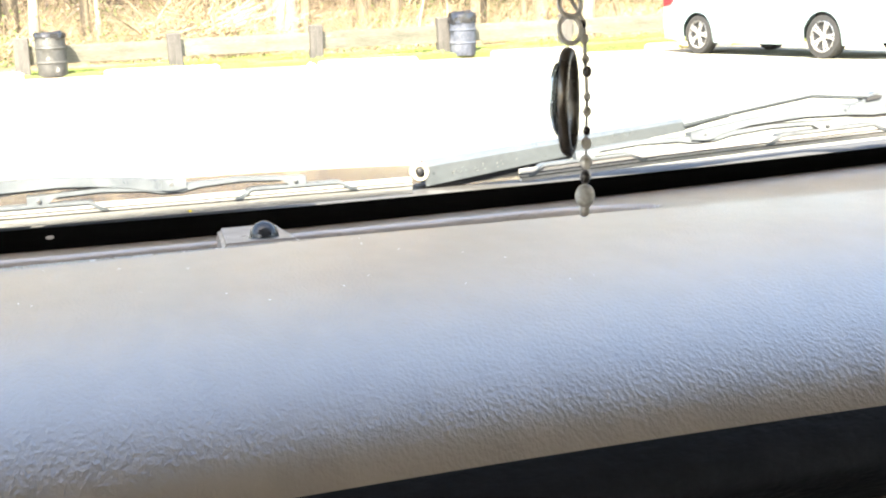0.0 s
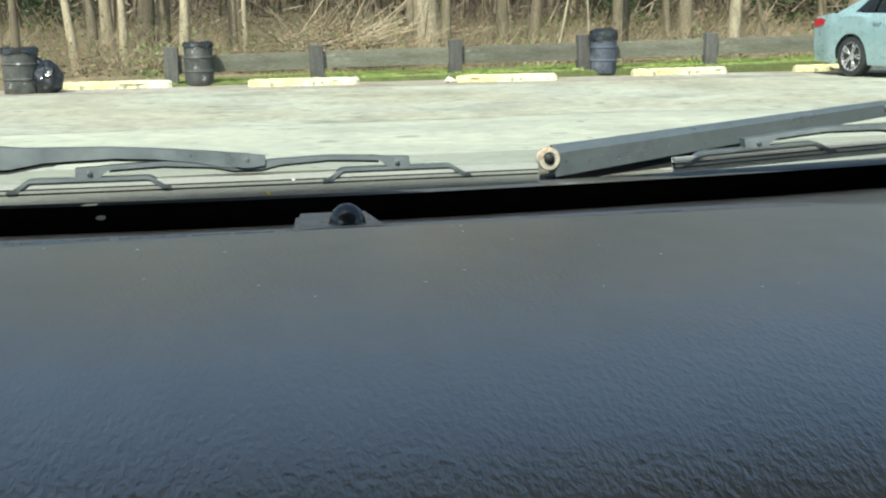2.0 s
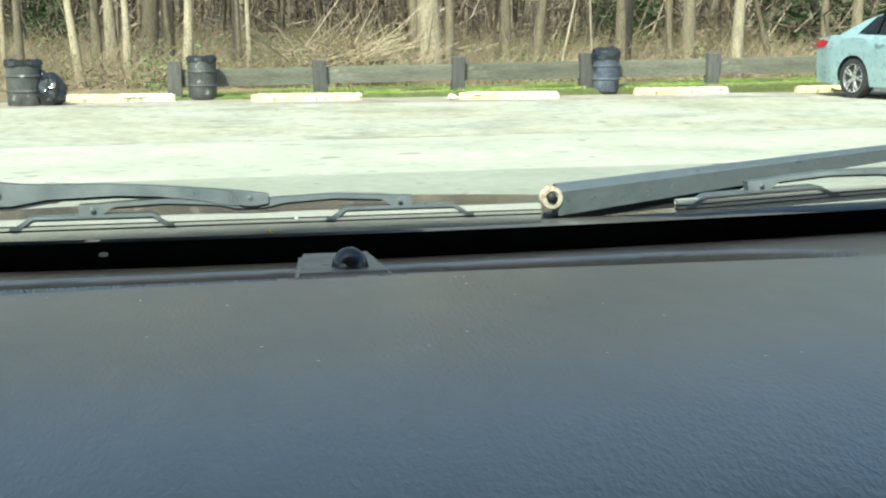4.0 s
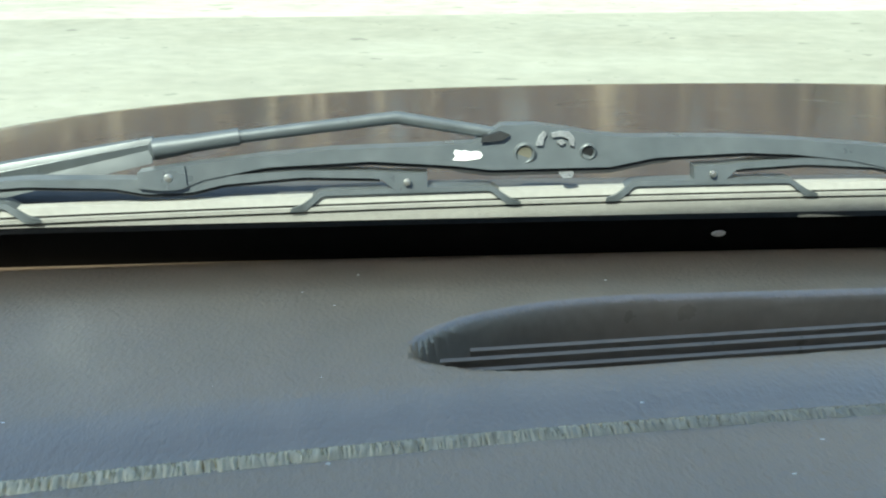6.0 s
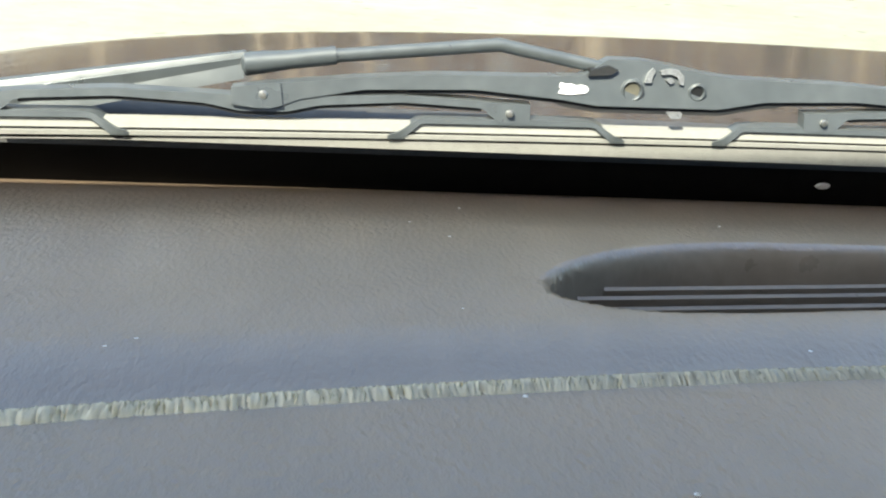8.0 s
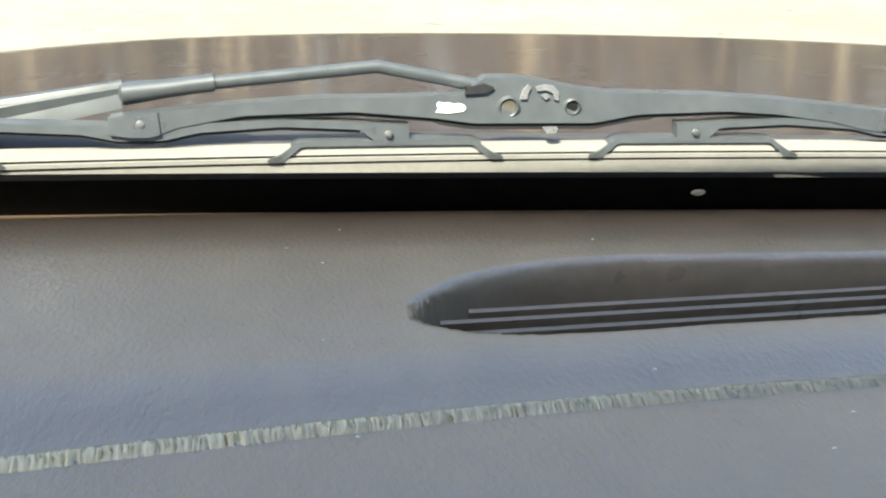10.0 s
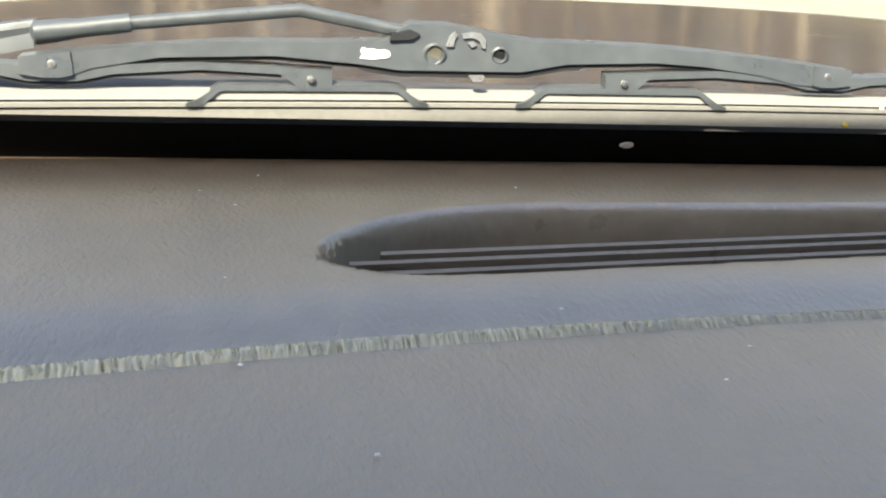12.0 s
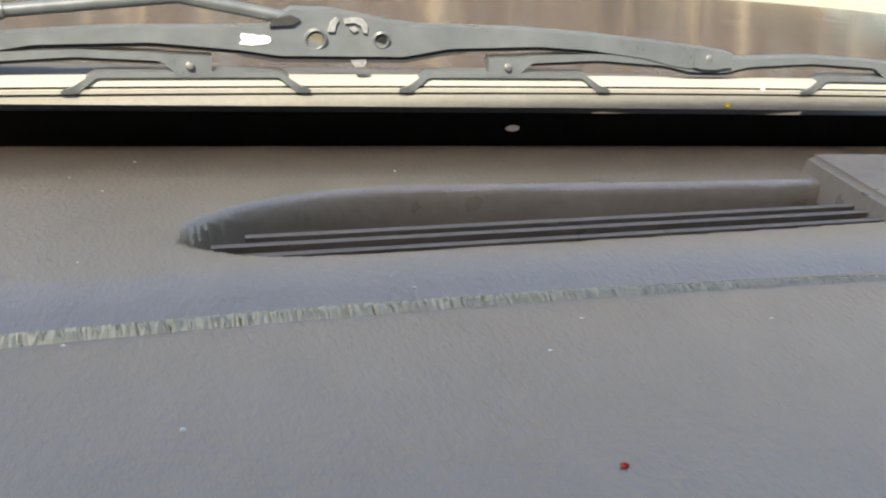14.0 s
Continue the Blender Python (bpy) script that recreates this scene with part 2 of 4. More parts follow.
def lathe(bm, profile, sides=24, m=None):
    """Turns (radius, height) points round z."""
    rings = []
    for r, z in profile:
        ring = []
        for k in range(sides):
            a = 2 * math.pi * k / sides
            v = Vector((r * math.cos(a), r * math.sin(a), z))
            ring.append(bm.verts.new(m @ v if m is not None else v))
        rings.append(ring)
    for a, b in zip(rings, rings[1:]):
        for k in range(sides):
            bm.faces.new((a[k], a[(k + 1) % sides], b[(k + 1) % sides], b[k]))
    bm.faces.new(rings[0]), bm.faces.new(rings[-1])
    return bm


def slab(bm, outline, lo, hi, place):
    """A flat outline of (a, b) points made solid between two depths; place(a, b, depth) gives the point."""
    front = [bm.verts.new(place(a, b, lo)) for a, b in outline]
    back = [bm.verts.new(place(a, b, hi)) for a, b in outline]
    for face in (front, back[::-1]):
        f = bm.faces.new(face)
        if len(face) > 4:
            bmesh.ops.triangulate(bm, faces=[f])
    for i in range(len(outline)):
        j = (i + 1) % len(outline)
        bm.faces.new((front[i], back[i], back[j], front[j]))
    return bm


def sheet(bm, xs, rows, point):
    """A grid of faces over xs and rows, each vertex from point(x, row)."""
    grid = [[bm.verts.new(point(x, r)) for x in xs] for r in rows]
    for a, b in zip(grid, grid[1:]):
        for i in range(len(xs) - 1):
            bm.faces.new((a[i], a[i + 1], b[i + 1], b[i]))
    return grid


def smooth_step(x, a, b):
    t = min(1.0, max(0.0, (x - a) / (b - a)))
    return t * t * (3 - 2 * t)


# ---- our car: its own axes lie turned to the left of the world's ----
CAR = Matrix.Rotation(radians(11.0), 4, "Z") @ Matrix.Translation((0.07, 0, 0))
RAKE = math.tan(radians(50))


def base_y(x):
    """The windscreen's foot, where the wiper rubber rests."""
    return 0.702 - 0.31 * x * x


def foot_z(x):
    """The windscreen's foot climbs a little towards the pillars."""
    return 0.8885 + 0.085 * x * x


def glass_y(x, z):
    return base_y(x) - (z - foot_z(x)) / RAKE


# dashboard: y on the middle line, height over the sloping plane, bow of the row
PAD = [(-0.06, -0.18, 0.05), (0.06, -0.15, 0.08), (0.24, -0.132, 0.1), (0.30, -0.116, 0.12), (0.232, -0.102, 0.16), (0.212, -0.090, 0.2), (0.204, -0.080, 0.24), (0.2045, -0.072, 0.26), (0.211, -0.0625, 0.28), (0.226, -0.0495, 0.3), (0.246, -0.0385, 0.33), (0.27, -0.0290, 0.36), (0.30, -0.0202, 0.41), (0.33, -0.0136, 0.45), (0.36, -0.0086, 0.49), (0.40, -0.0036, 0.53), (0.43, -0.0004, 0.555), (0.46, 0.0022, 0.58), (0.485, 0.0045, 0.6), (0.507, 0.0060, 0.6), (0.5135, 0.0050, 0.6), (0.5195, -0.0010, 0.6), (0.525, -0.0055, 0.6), (0.531, -0.0068, 0.59), (0.540, -0.0050, 0.58), (0.552, -0.0015, 0.56), (0.564, 0.0006, 0.54), (0.578, 0.0013, 0.53), (0.60, 0.002, 0.5), (0.66, 0.003, 0.38), (0.74, 0.003, 0.31)]


def dash_plane(y):
    return 0.8935 - 0.15 * (y - 0.457)


BRIDGE = 0.007  # the middle of the piece between the two demister slots


def vent_edges(x):
    """Near and far edge of the demister slot at x, or None."""
    a = abs(x - BRIDGE)
    if not 0.012 < a < 0.268:
        return None
    u, v = max(0.0, a - 0.177) / 0.0915, max(0.0, a - 0.222) / 0.0465
    near = 0.587 - 0.155 * (a - 0.007) + 0.024 * (1 - math.sqrt(max(0.0, 1 - v * v)))
    far = 0.6475 - 0.075 * (a - 0.007) - 0.060 * (1 - math.sqrt(max(0.0, 1 - u * u)))
    return near, far


def slat_y(x):
    return 0.587 - 0.155 * (abs(x - BRIDGE) - 0.007)


def vent_depth(x, y):
    edges = vent_edges(x)
    if not edges:
        return 0.0
    near, far = edges
    if far - near < 0.002:
        return 0.0
    lip, back = 0.0052 * min(1.0, (far - near) / 0.04), far - y
    wall = 0.0 if back < 0 else lip - math.sqrt(lip * lip - back * back) if back < lip * 0.97 else 0.76 * lip + (0.045 - 0.76 * lip) * smooth_step(back, lip * 0.97, lip + 0.003)
    a = abs(x - BRIDGE)
    return min(0.045 * smooth_step(y, near - 0.001, near + 0.003), wall) * smooth_step(a, 0.012, 0.016) * (1 - smooth_step(a, 0.264, 0.2685))


def pad_rows(step):
    """The profile's rows, rounded through its points on the near roll and straight beyond the crease."""
    rows = []
    for i, (a, b) in enumerate(zip(PAD, PAD[1:])):
        n = max(2, math.ceil(abs(b[0] - a[0]) / (0.0012 if 0.53 < (a[0] + b[0]) / 2 < 0.72 else step)))
        before, after = PAD[max(0, i - 1)], PAD[min(len(PAD) - 1, i + 2)]
        for k in range(n):
            u = k / n
            if b[0] <= 0.60 and a[1] > -0.1:
                rows.append(tuple(0.5 * (2 * q + (r - p) * u + (2 * p - 5 * q + 4 * r - s) * u * u + (3 * q - p - 3 * r + s) * u**3) for p, q, r, s in zip(before, a, b, after)))
            else:
                rows.append(tuple(q + (r - q) * u for q, r in zip(a, b)))
    return rows + [PAD[-1]]


def dash_point(x, row):
    y0, h, k = row
    even = x * x / (1 + 0.8 * abs(x))
    late = 0.61 * x * x
    share = smooth_step(y0, 0.40, 0.505) * (1 - smooth_step(y0, 0.535, 0.60))
    y = y0 - k * (even + (late - even) * share)
    return Vector((x, y, dash_plane(y) + h - vent_depth(x, y) + 0.05 * x * x * smooth_step(y0, 0.55, 0.70)))


def surface_h(x, y):
    """The pad's height over the sloping plane at a plan point."""
    row = y + 0.55 * x * x / (1 + 0.8 * abs(x))
    return float(np.interp(row, [p[0] for p in PAD[8:]], [p[1] for p in PAD[8:]]))


def spaced(a, b, step):
    n = round((b - a) / step)
    return [a + (b - a) * i / n for i in range(n + 1)]


dashboard = thing("dashboard", "dark grey grained vinyl dashboard top under the windscreen", "dashboard", CAR)
bm = bmesh.new()
sheet(bm, spaced(-0.78, -0.42, 0.02) + spaced(-0.4175, -0.265, 0.004) + spaced(-0.263, 0.279, 0.0018) + spaced(0.29, 0.78, 0.02), pad_rows(0.0019), dash_point)
pad = part("dash_pad", bm, VINYL, dashboard, smooth=180)
pad.data.materials.append(VINYL_SMOOTH)
pad.data.materials.append(UNDER_SHADE)
rows = pad_rows(0.0019)
across = len(pad.data.polygons) // (len(rows) - 1)
# rows below the near roll take the painted shadow colour
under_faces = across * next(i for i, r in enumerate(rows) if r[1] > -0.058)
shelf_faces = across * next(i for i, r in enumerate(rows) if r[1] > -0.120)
for f in pad.data.polygons:
    if vent_depth(f.center.x, f.center.y) > 0.0015:
        f.material_index = 1
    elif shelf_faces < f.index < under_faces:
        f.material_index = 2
bm = bmesh.new()


def seam_row(w):
    """The bead along the crease: w runs over its width from -1 to 1."""
    return 0.5075 + 0.0045 * w


def seam_point(x, w):
    fade = 1 - 0.85 * smooth_step(x, -0.24, 0.10)
    p = dash_point(x, (seam_row(w * (0.55 + 0.45 * fade)), 0.006 - 0.0014 * max(0.0, w) ** 2, 0.6))
    fold = 1 - 3.2 * abs(noise.noise((x * 1500 + w * 1.4 + noise.noise((x * 60, w, 2)), w * 0.8, 0))) + 0.6 * noise.noise((x * 2600 - w * 1.3, w * 1.4, 4))
    p.z += 0.0016 * (1 - w * w) * fade - 0.0005 + 0.00078 * fade * (1 - w * w) ** 0.6 * (1 - smooth_step(w, -0.3, 0.7)) * fold
    return p


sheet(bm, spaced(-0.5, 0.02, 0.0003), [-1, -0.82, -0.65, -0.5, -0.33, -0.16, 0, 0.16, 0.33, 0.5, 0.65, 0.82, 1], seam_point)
seam = part("seam", bm, VINYL_SEAM, dashboard, "wrinkled seam in the vinyl with a painted pale sheen", smooth=80)
# the near two thirds carry the painted sheen, the rest is plain vinyl
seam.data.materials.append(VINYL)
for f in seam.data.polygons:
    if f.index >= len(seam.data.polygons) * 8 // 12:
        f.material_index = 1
for sign in (-1, 1):
    for n, (gap, deep, start) in enumerate(((0.0079, 0.0012, 0.2500), (0.0192, 0.0012, 0.2540), (0.0290, 0.0012, 0.2440))):
        bm = bmesh.new()
        xs = [BRIDGE + sign * (0.020 + (start + 0.006 - 0.020) * i / 60) for i in range(61)]
        sheet(bm, xs, [(0, 0), (1, 0), (1, 1), (0, 1), (0, 0)], lambda x, c: Vector((x, slat_y(x) + gap + 0.0013 * c[0] + 0.003 * c[1], dash_plane(slat_y(x) + gap) + 0.0005 - deep + 0.0006 * c[0] * (1 - c[1]) - 0.014 * c[1])))
        part("vent_slat", bm, VINYL_SMOOTH, dashboard)
# sensor on the bridge between the two slots
bm = bmesh.new()
low = -0.006
foot = [(-0.0265, 0.569), (0.0265, 0.569), (0.0265, 0.664), (-0.0190, 0.664)]
crown = [(-0.0240, 0.572, 0.0042), (0.0240, 0.572, 0.0042), (0.0240, 0.661, 0.0108), (-0.0165, 0.661, 0.0108)]
a = [bm.verts.new((x, y, dash_plane(y) + low)) for x, y in foot]
b = [bm.verts.new((x, y, dash_plane(y) + h)) for x, y, h in crown]
bm.faces.new(b)
for i in range(4):
    bm.faces.new((a[i], a[(i + 1) % 4], b[(i + 1) % 4], b[i]))
bmesh.ops.bevel(bm, geom=list(bm.edges), offset=0.0022, segments=3, affect="EDGES")
bridge = part("sensor_base", bm, VINYL_SMOOTH, dashboard)
bm = bmesh.new()
dome = [(0.0099, -0.001), (0.0099, 0.0006), (0.0093, 0.0010)] + [(0.0093 * math.cos(a), 0.0010 + 0.0100 * math.sin(a)) for a in (math.pi / 2 * i / 12 for i in range(1, 12))] + [(0.0003, 0.0110)]
lathe(bm, dome, 40, Matrix.Translation((0.0048, 0.591, dash_plane(0.591) + 0.0050)))
part("sensor_dome", bm, GLOSS_BLACK, bridge, "glossy black light sensor dome", smooth=60)

# lint and crumbs on the vinyl
def crumb(name, mat, label, x, y, size, thing_kind=""):
    b = bmesh.new()
    bmesh.ops.create_icosphere(b, subdivisions=1, radius=size)
    for v in b.verts:
        v.co = Vector((v.co.x * 1.3, v.co.y, v.co.z * 0.7)) * (1 + 0.4 * noise.noise(v.co * 900))
    h = surface_h(x, y)
    return solo(name, b, mat, label, "crumb", CAR @ Matrix.Translation((x, y, dash_plane(y) + h + size * 0.4)), kind=thing_kind, smooth=60)


RED = material("red_crumb", (0.5, 0.03, 0.02), 0.5, vary=0.2, scale=400)
crumb("crumb", RED, "tiny red crumb lying on the grey dashboard vinyl", -0.183, 0.4185, 0.0007)
crumb("crumb", RUBBER, "tiny dark crumb on the dashboard vinyl", -0.180, 0.401, 0.0005)
crumb("crumb", RUBBER, "tiny dark crumb beside the dashboard seam", -0.258, 0.498, 0.0006)
LINT = material("white_lint", (0.8, 0.8, 0.78), 0.7, vary=0.1, scale=100)
verts, faces = [], []
rng = random.Random(15)
marks = [(-0.089, 0.463), (-0.1865, 0.653), (-0.27, 0.577), (-0.281, 0.472), (-0.257, 0.436), (-0.20, 0.53), (-0.28, 0.66)] + [(rng.uniform(-0.45, 0.12), rng.uniform(0.33, 0.49)) for _ in range(30)] + [(rng.uniform(-0.45, -0.27), rng.uniform(0.5, 0.64)) for _ in range(7)]
for n, (x, y) in enumerate(marks):
    long = 0.0005 if n < 7 or rng.random() < 0.85 else rng.uniform(0.0015, 0.003)
    a, w = rng.uniform(-0.5, 0.5), (0.0004 if n < 7 else rng.uniform(0.00010, 0.00022))
    z = dash_plane(y) + surface_h(x, y) + 0.0003 + (0.05 * x * x if y > 0.6 else 0)
    d, e = Vector((math.cos(a), math.sin(a), -0.15 * math.sin(a))) * long, Vector((-math.sin(a), math.cos(a), 0)) * w
    k = len(verts)
    p = Vector((x, y, z))
    verts += [tuple(p - d - e), tuple(p + d - e), tuple(p + d + e), tuple(p - d + e), tuple(p + Vector((0, 0, w)))]
    faces += [(k, k + 1, k + 4), (k + 1, k + 2, k + 4), (k + 2, k + 3, k + 4), (k + 3, k, k + 4), (k + 3, k + 2, k + 1, k)]
me = bpy.data.meshes.new("lint")
me.from_pydata(verts, [], faces)
me.materials.append(LINT)
lint = tagged(new("lint", me), "specks of white lint scattered over the dashboard", "lint", kind="stuff")
lint.matrix_world = CAR

# ---- windscreen ----
windscreen = thing("window_1", "clear car windscreen with a black ceramic band at its foot", "window", CAR, kind="structure")
zs = [0.80 + 0.02 * i for i in range(23)]
xs = spaced(-0.74, 0.74, 0.02)
bm = bmesh.new()
sheet(bm, xs, zs, lambda x, z: Vector((x, glass_y(x, z), z)))
pane = part("pane", bm, GLASS, windscreen, smooth=60)
if pane.data.polygons[0].normal.y > 0:
    pane.data.flip_normals()
pane.visible_shadow = False
bm = bmesh.new()
sheet(bm, xs, [-0.09, -0.06, -0.03, -0.0133], lambda x, r: Vector((x, glass_y(x, foot_z(x) + r) - 0.004 + 0.30 * (r + 0.0133), foot_z(x) + r)))
part("ceramic_band", bm, FRIT, windscreen, "black band")
bm = bmesh.new()
sx, sz = -0.128, 0.8690
slab(bm, [(math.cos(2 * math.pi * i / 9) * (0.0027 + 0.0005 * (i % 2)), math.sin(2 * math.pi * i / 9) * 0.0015) for i in range(9)], -0.0086, -0.0066, lambda a, b, d: Vector((sx + a, glass_y(sx + a, sz + b) + d, sz + b)))
solo("paint_chip", bm, SPECK, "tiny pale fleck on the black windscreen band", "fleck", CAR)

# ---- bonnet and cowl ----
HOOD_X = 0.70


def hood_z(x, y):
    """Slopes gently down from the windscreen and rolls over at the nose."""
    d = y - 0.775
    nose = max(0.0, d - 0.60)
    return 0.8465 - 0.062 * d - 0.008 * d * d - 6.0 * nose * nose - 0.045 * x * x - 0.10 * x**4


bm = bmesh.new()
sheet(bm, spaced(-HOOD_X, HOOD_X, 0.03), [0.0, 0.004, 0.012] + spaced(0.03, 0.57, 0.03) + spaced(0.58, 0.82, 0.012), lambda x, r: Vector((x, 0.775 - 0.31 * x * x + r, hood_z(x, 0.775 - 0.31 * x * x + r) - (0.010 if r == 0 else 0.002 if r == 0.004 else 0))))
hood = solo("car_hood", bm, HOOD, "glossy dark car bonnet reflecting the woods", "car hood", CAR, smooth=80)
shell = hood.modifiers.new("shell", "SOLIDIFY")
shell.thickness, shell.offset = 0.004, -1
bm = bmesh.new()
box(bm, (-0.70, 0.80, 0.22), (0.70, 1.55, 0.56), 0.06, 3)
solo("car_front_body", bm, HOOD, "dark painted front body of the car under its bonnet", "car body", CAR)
bm = bmesh.new()
sheet(bm, spaced(-0.72, 0.72, 0.03), [(0.030, 0.845, 0), (0.032, 0.865, 0.8), (0.040, 0.870, 1), (0.052, 0.872, 1), (0.062, 0.868, 1), (0.070, 0.852, 0.7), (0.085, 0.84, 0)], lambda x, r: Vector((x, base_y(x) + r[0], r[1] + 0.09 * x * x + 0.009 * r[2] * (1 - smooth_step(x, -0.02, 0.10)))))
cowl = solo("cowl_panel", bm, COWL, "dark grey plastic cowl panel below the windscreen", "cowl panel", CAR, smooth=60)
shell = cowl.modifiers.new("shell", "SOLIDIFY")
shell.thickness, shell.offset = 0.003, -1

# ---- wipers ----


def wiper(name, label, mid, tilt, pivot, low_z, bend, ahead, lip, ease, tuck, hang):
    """A wiper whose blade is centred at x = mid and rises by tilt per metre; its arm comes from pivot (x, y, z); the rubber lies at low_z, bent up by bend."""
    owner = thing(name, label, "windscreen wiper", CAR, "windscreen wipers")

    def at(x, h, d=0.0):
        """A point h over the rubber's foot at x, d towards the bonnet."""
        rise = tilt * (x - mid + 0.29)
        up = max(0.0, h)
        z = low_z + bend * x * x + rise + min(h, 0.0) + 0.89 * up
        return Vector((x, base_y(x) - rise / RAKE + ahead + d + 0.32 * up, z))

    def strip_between(x0, x1, over, under, lo, hi, tag, mat, text="", step=0.003):
        """A solid bar whose top and bottom follow two height functions of x."""
        b = bmesh.new()
        xs = spaced(x0, x1, step)
        sheet(b, xs, [(0, lo), (1, lo), (1, hi), (0, hi), (0, lo)], lambda x, c: at(x, over(x) if c[0] else under(x), c[1]))
        bmesh.ops.remove_doubles(b, verts=b.verts, dist=1e-6)
        bmesh.ops.holes_fill(b, edges=b.edges, sides=4)
        return part(tag, b, mat, owner, text, smooth=35)

    def line(points, shift=0.0):
        """A height function through (x, height) points, straight between them."""
        ax, ah = [q[0] + shift for q in points], [q[1] for q in points]
        return lambda x: float(np.interp(x, ax, ah))

    def bar(outline, lo=-0.004, hi=0.004, tag="lever", mat=WIPER, bevel=0.0, owner=owner, text=""):
        b = bmesh.new()
        slab(b, outline, lo, hi, lambda a, c, d: at(a, c, d))
        return part(tag, b, mat, owner, text, smooth=35)

    def ribbon(x0, x1, h0, h1, lo, hi, tag, mat, text=""):
        b = bmesh.new()
        sheet(b, spaced(x0, x1, 0.01), [(h0, lo), (h1, lo), (h1, hi), (h0, hi), (h0, lo)], lambda x, c: at(x, c[0], c[1]))
        return part(tag, b, mat, owner, text, smooth=30)

    left, right = mid - 0.297, mid + 0.335
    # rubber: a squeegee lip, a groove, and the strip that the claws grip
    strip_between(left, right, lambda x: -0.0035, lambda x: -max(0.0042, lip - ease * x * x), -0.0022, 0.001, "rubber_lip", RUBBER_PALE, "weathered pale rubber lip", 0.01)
    ribbon(left, right, -0.0036, -0.0025, -0.001, 0.002, "rubber_neck", RUBBER)
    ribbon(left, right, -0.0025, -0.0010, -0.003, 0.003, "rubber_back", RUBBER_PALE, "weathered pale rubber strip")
    ribbon(left, right, -0.0010, 0.0, -0.0015, 0.003, "backing_groove", RUBBER)
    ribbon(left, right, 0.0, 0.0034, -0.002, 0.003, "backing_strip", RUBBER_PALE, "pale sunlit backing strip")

    def rivet(x, h, r=0.0022):
        b = bmesh.new()
        p = at(x, h, -0.0042)
        lathe(b, [(r, 0.0), (r, 0.0008), (r * 0.7, 0.0016), (0.0002, 0.0018)], 14, Matrix.Translation(p) @ Matrix.Rotation(radians(90), 4, "X"))
        part("rivet", b, STEEL, owner)

    # three orders of levers
    for off in (-0.155, 0.155):
        c = mid + off
        top = line([(-0.099, 0.0122), (-0.0865, 0.0126), (-0.078, 0.0134), (-0.05, 0.0148), (-0.02, 0.0136), (0, 0.0126), (0.02, 0.0136), (0.05, 0.0148), (0.078, 0.0134), (0.0865, 0.0126), (0.099, 0.0122)], c)
        low = line([(-0.099, 0.0046), (-0.0865, 0.0046), (-0.0805, 0.0104), (-0.05, 0.0119), (-0.02, 0.0100), (-0.008, 0.0072), (0.008, 0.0072), (0.02, 0.0100), (0.05, 0.0119), (0.0805, 0.0104), (0.0865, 0.0046), (0.099, 0.0046)], c)
        strip_between(c - 0.099, c + 0.099, top, low, -0.0036, 0.0036, "secondary_lever", WIPER)
        # black strip paints the shadow under this lever
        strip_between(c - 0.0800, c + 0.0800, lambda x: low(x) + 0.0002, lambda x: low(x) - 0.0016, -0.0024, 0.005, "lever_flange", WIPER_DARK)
        for yoke in (-0.091, 0.091):
            y = c + yoke
            w = 0.046
            if abs(y - mid) > 0.28:
                continue
            up = line([(-w, -0.0012), (-w + 0.004, 0.0002), (-w + 0.0115, 0.0056), (-w + 0.016, 0.0060), (w - 0.016, 0.0060), (w - 0.0115, 0.0056), (w - 0.004, 0.0002), (w, -0.0012)], y)
            dn = line([(-w, -0.0024), (-w + 0.0055, -0.0024), (-w + 0.0125, 0.0038), (w - 0.0125, 0.0038), (w - 0.0055, -0.0024), (w, -0.0024)], y)
            strip_between(y - w, y + w, up, dn, -0.0034, 0.0046, "claw_yoke", WIPER, step=0.0015)
            rivet(y, 0.0088, 0.0016)
        rivet(c, 0.0136, 0.0019)
    top = line([(-0.166, 0.0160), (-0.154, 0.0176), (-0.123, 0.0210), (-0.093, 0.0232), (-0.061, 0.0236), (-0.036, 0.0245), (-0.030, 0.0290), (-0.0256, 0.0318), (-0.012, 0.0318), (0.001, 0.0298), (0.014, 0.0272), (0.026, 0.0258), (0.072, 0.0250), (0.10, 0.0232), (0.13, 0.0205), (0.152, 0.0180), (0.166, 0.0160)], mid)
    low = line([(-0.166, 0.0100), (-0.156, 0.0089), (-0.149, 0.0094), (-0.1426, 0.0122), (-0.119, 0.0166), (-0.078, 0.0178), (-0.045, 0.0150), (-0.030, 0.0128), (0.020, 0.0128), (0.039, 0.0164), (0.078, 0.0178), (0.10, 0.0166), (0.125, 0.0134), (0.140, 0.0098), (0.152, 0.0088), (0.166, 0.0100)], mid)
    strip_between(mid - 0.166, mid + 0.166, top, low, -0.0042, 0.0030, "primary_lever", WIPER)
    # black strip paints the shadow below the primary lever
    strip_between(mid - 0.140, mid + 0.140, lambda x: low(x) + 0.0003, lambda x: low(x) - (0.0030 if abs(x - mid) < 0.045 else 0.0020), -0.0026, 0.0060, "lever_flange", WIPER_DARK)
    for end in (-1, 1):
        b = bmesh.new()
        plate = [(0.148, 0.0100), (0.152, 0.0090), (0.158, 0.0090), (0.1655, 0.0102), (0.1660, 0.0165), (0.154, 0.0182), (0.149, 0.0186)]
        slab(b, [(mid + end * a, h) for a, h in plate], -0.0054, -0.0040, lambda a, c, d: at(a, c, d))
        bmesh.ops.recalc_face_normals(b, faces=b.faces)
        part("clevis_plate", b, WIPER, owner, smooth=30)
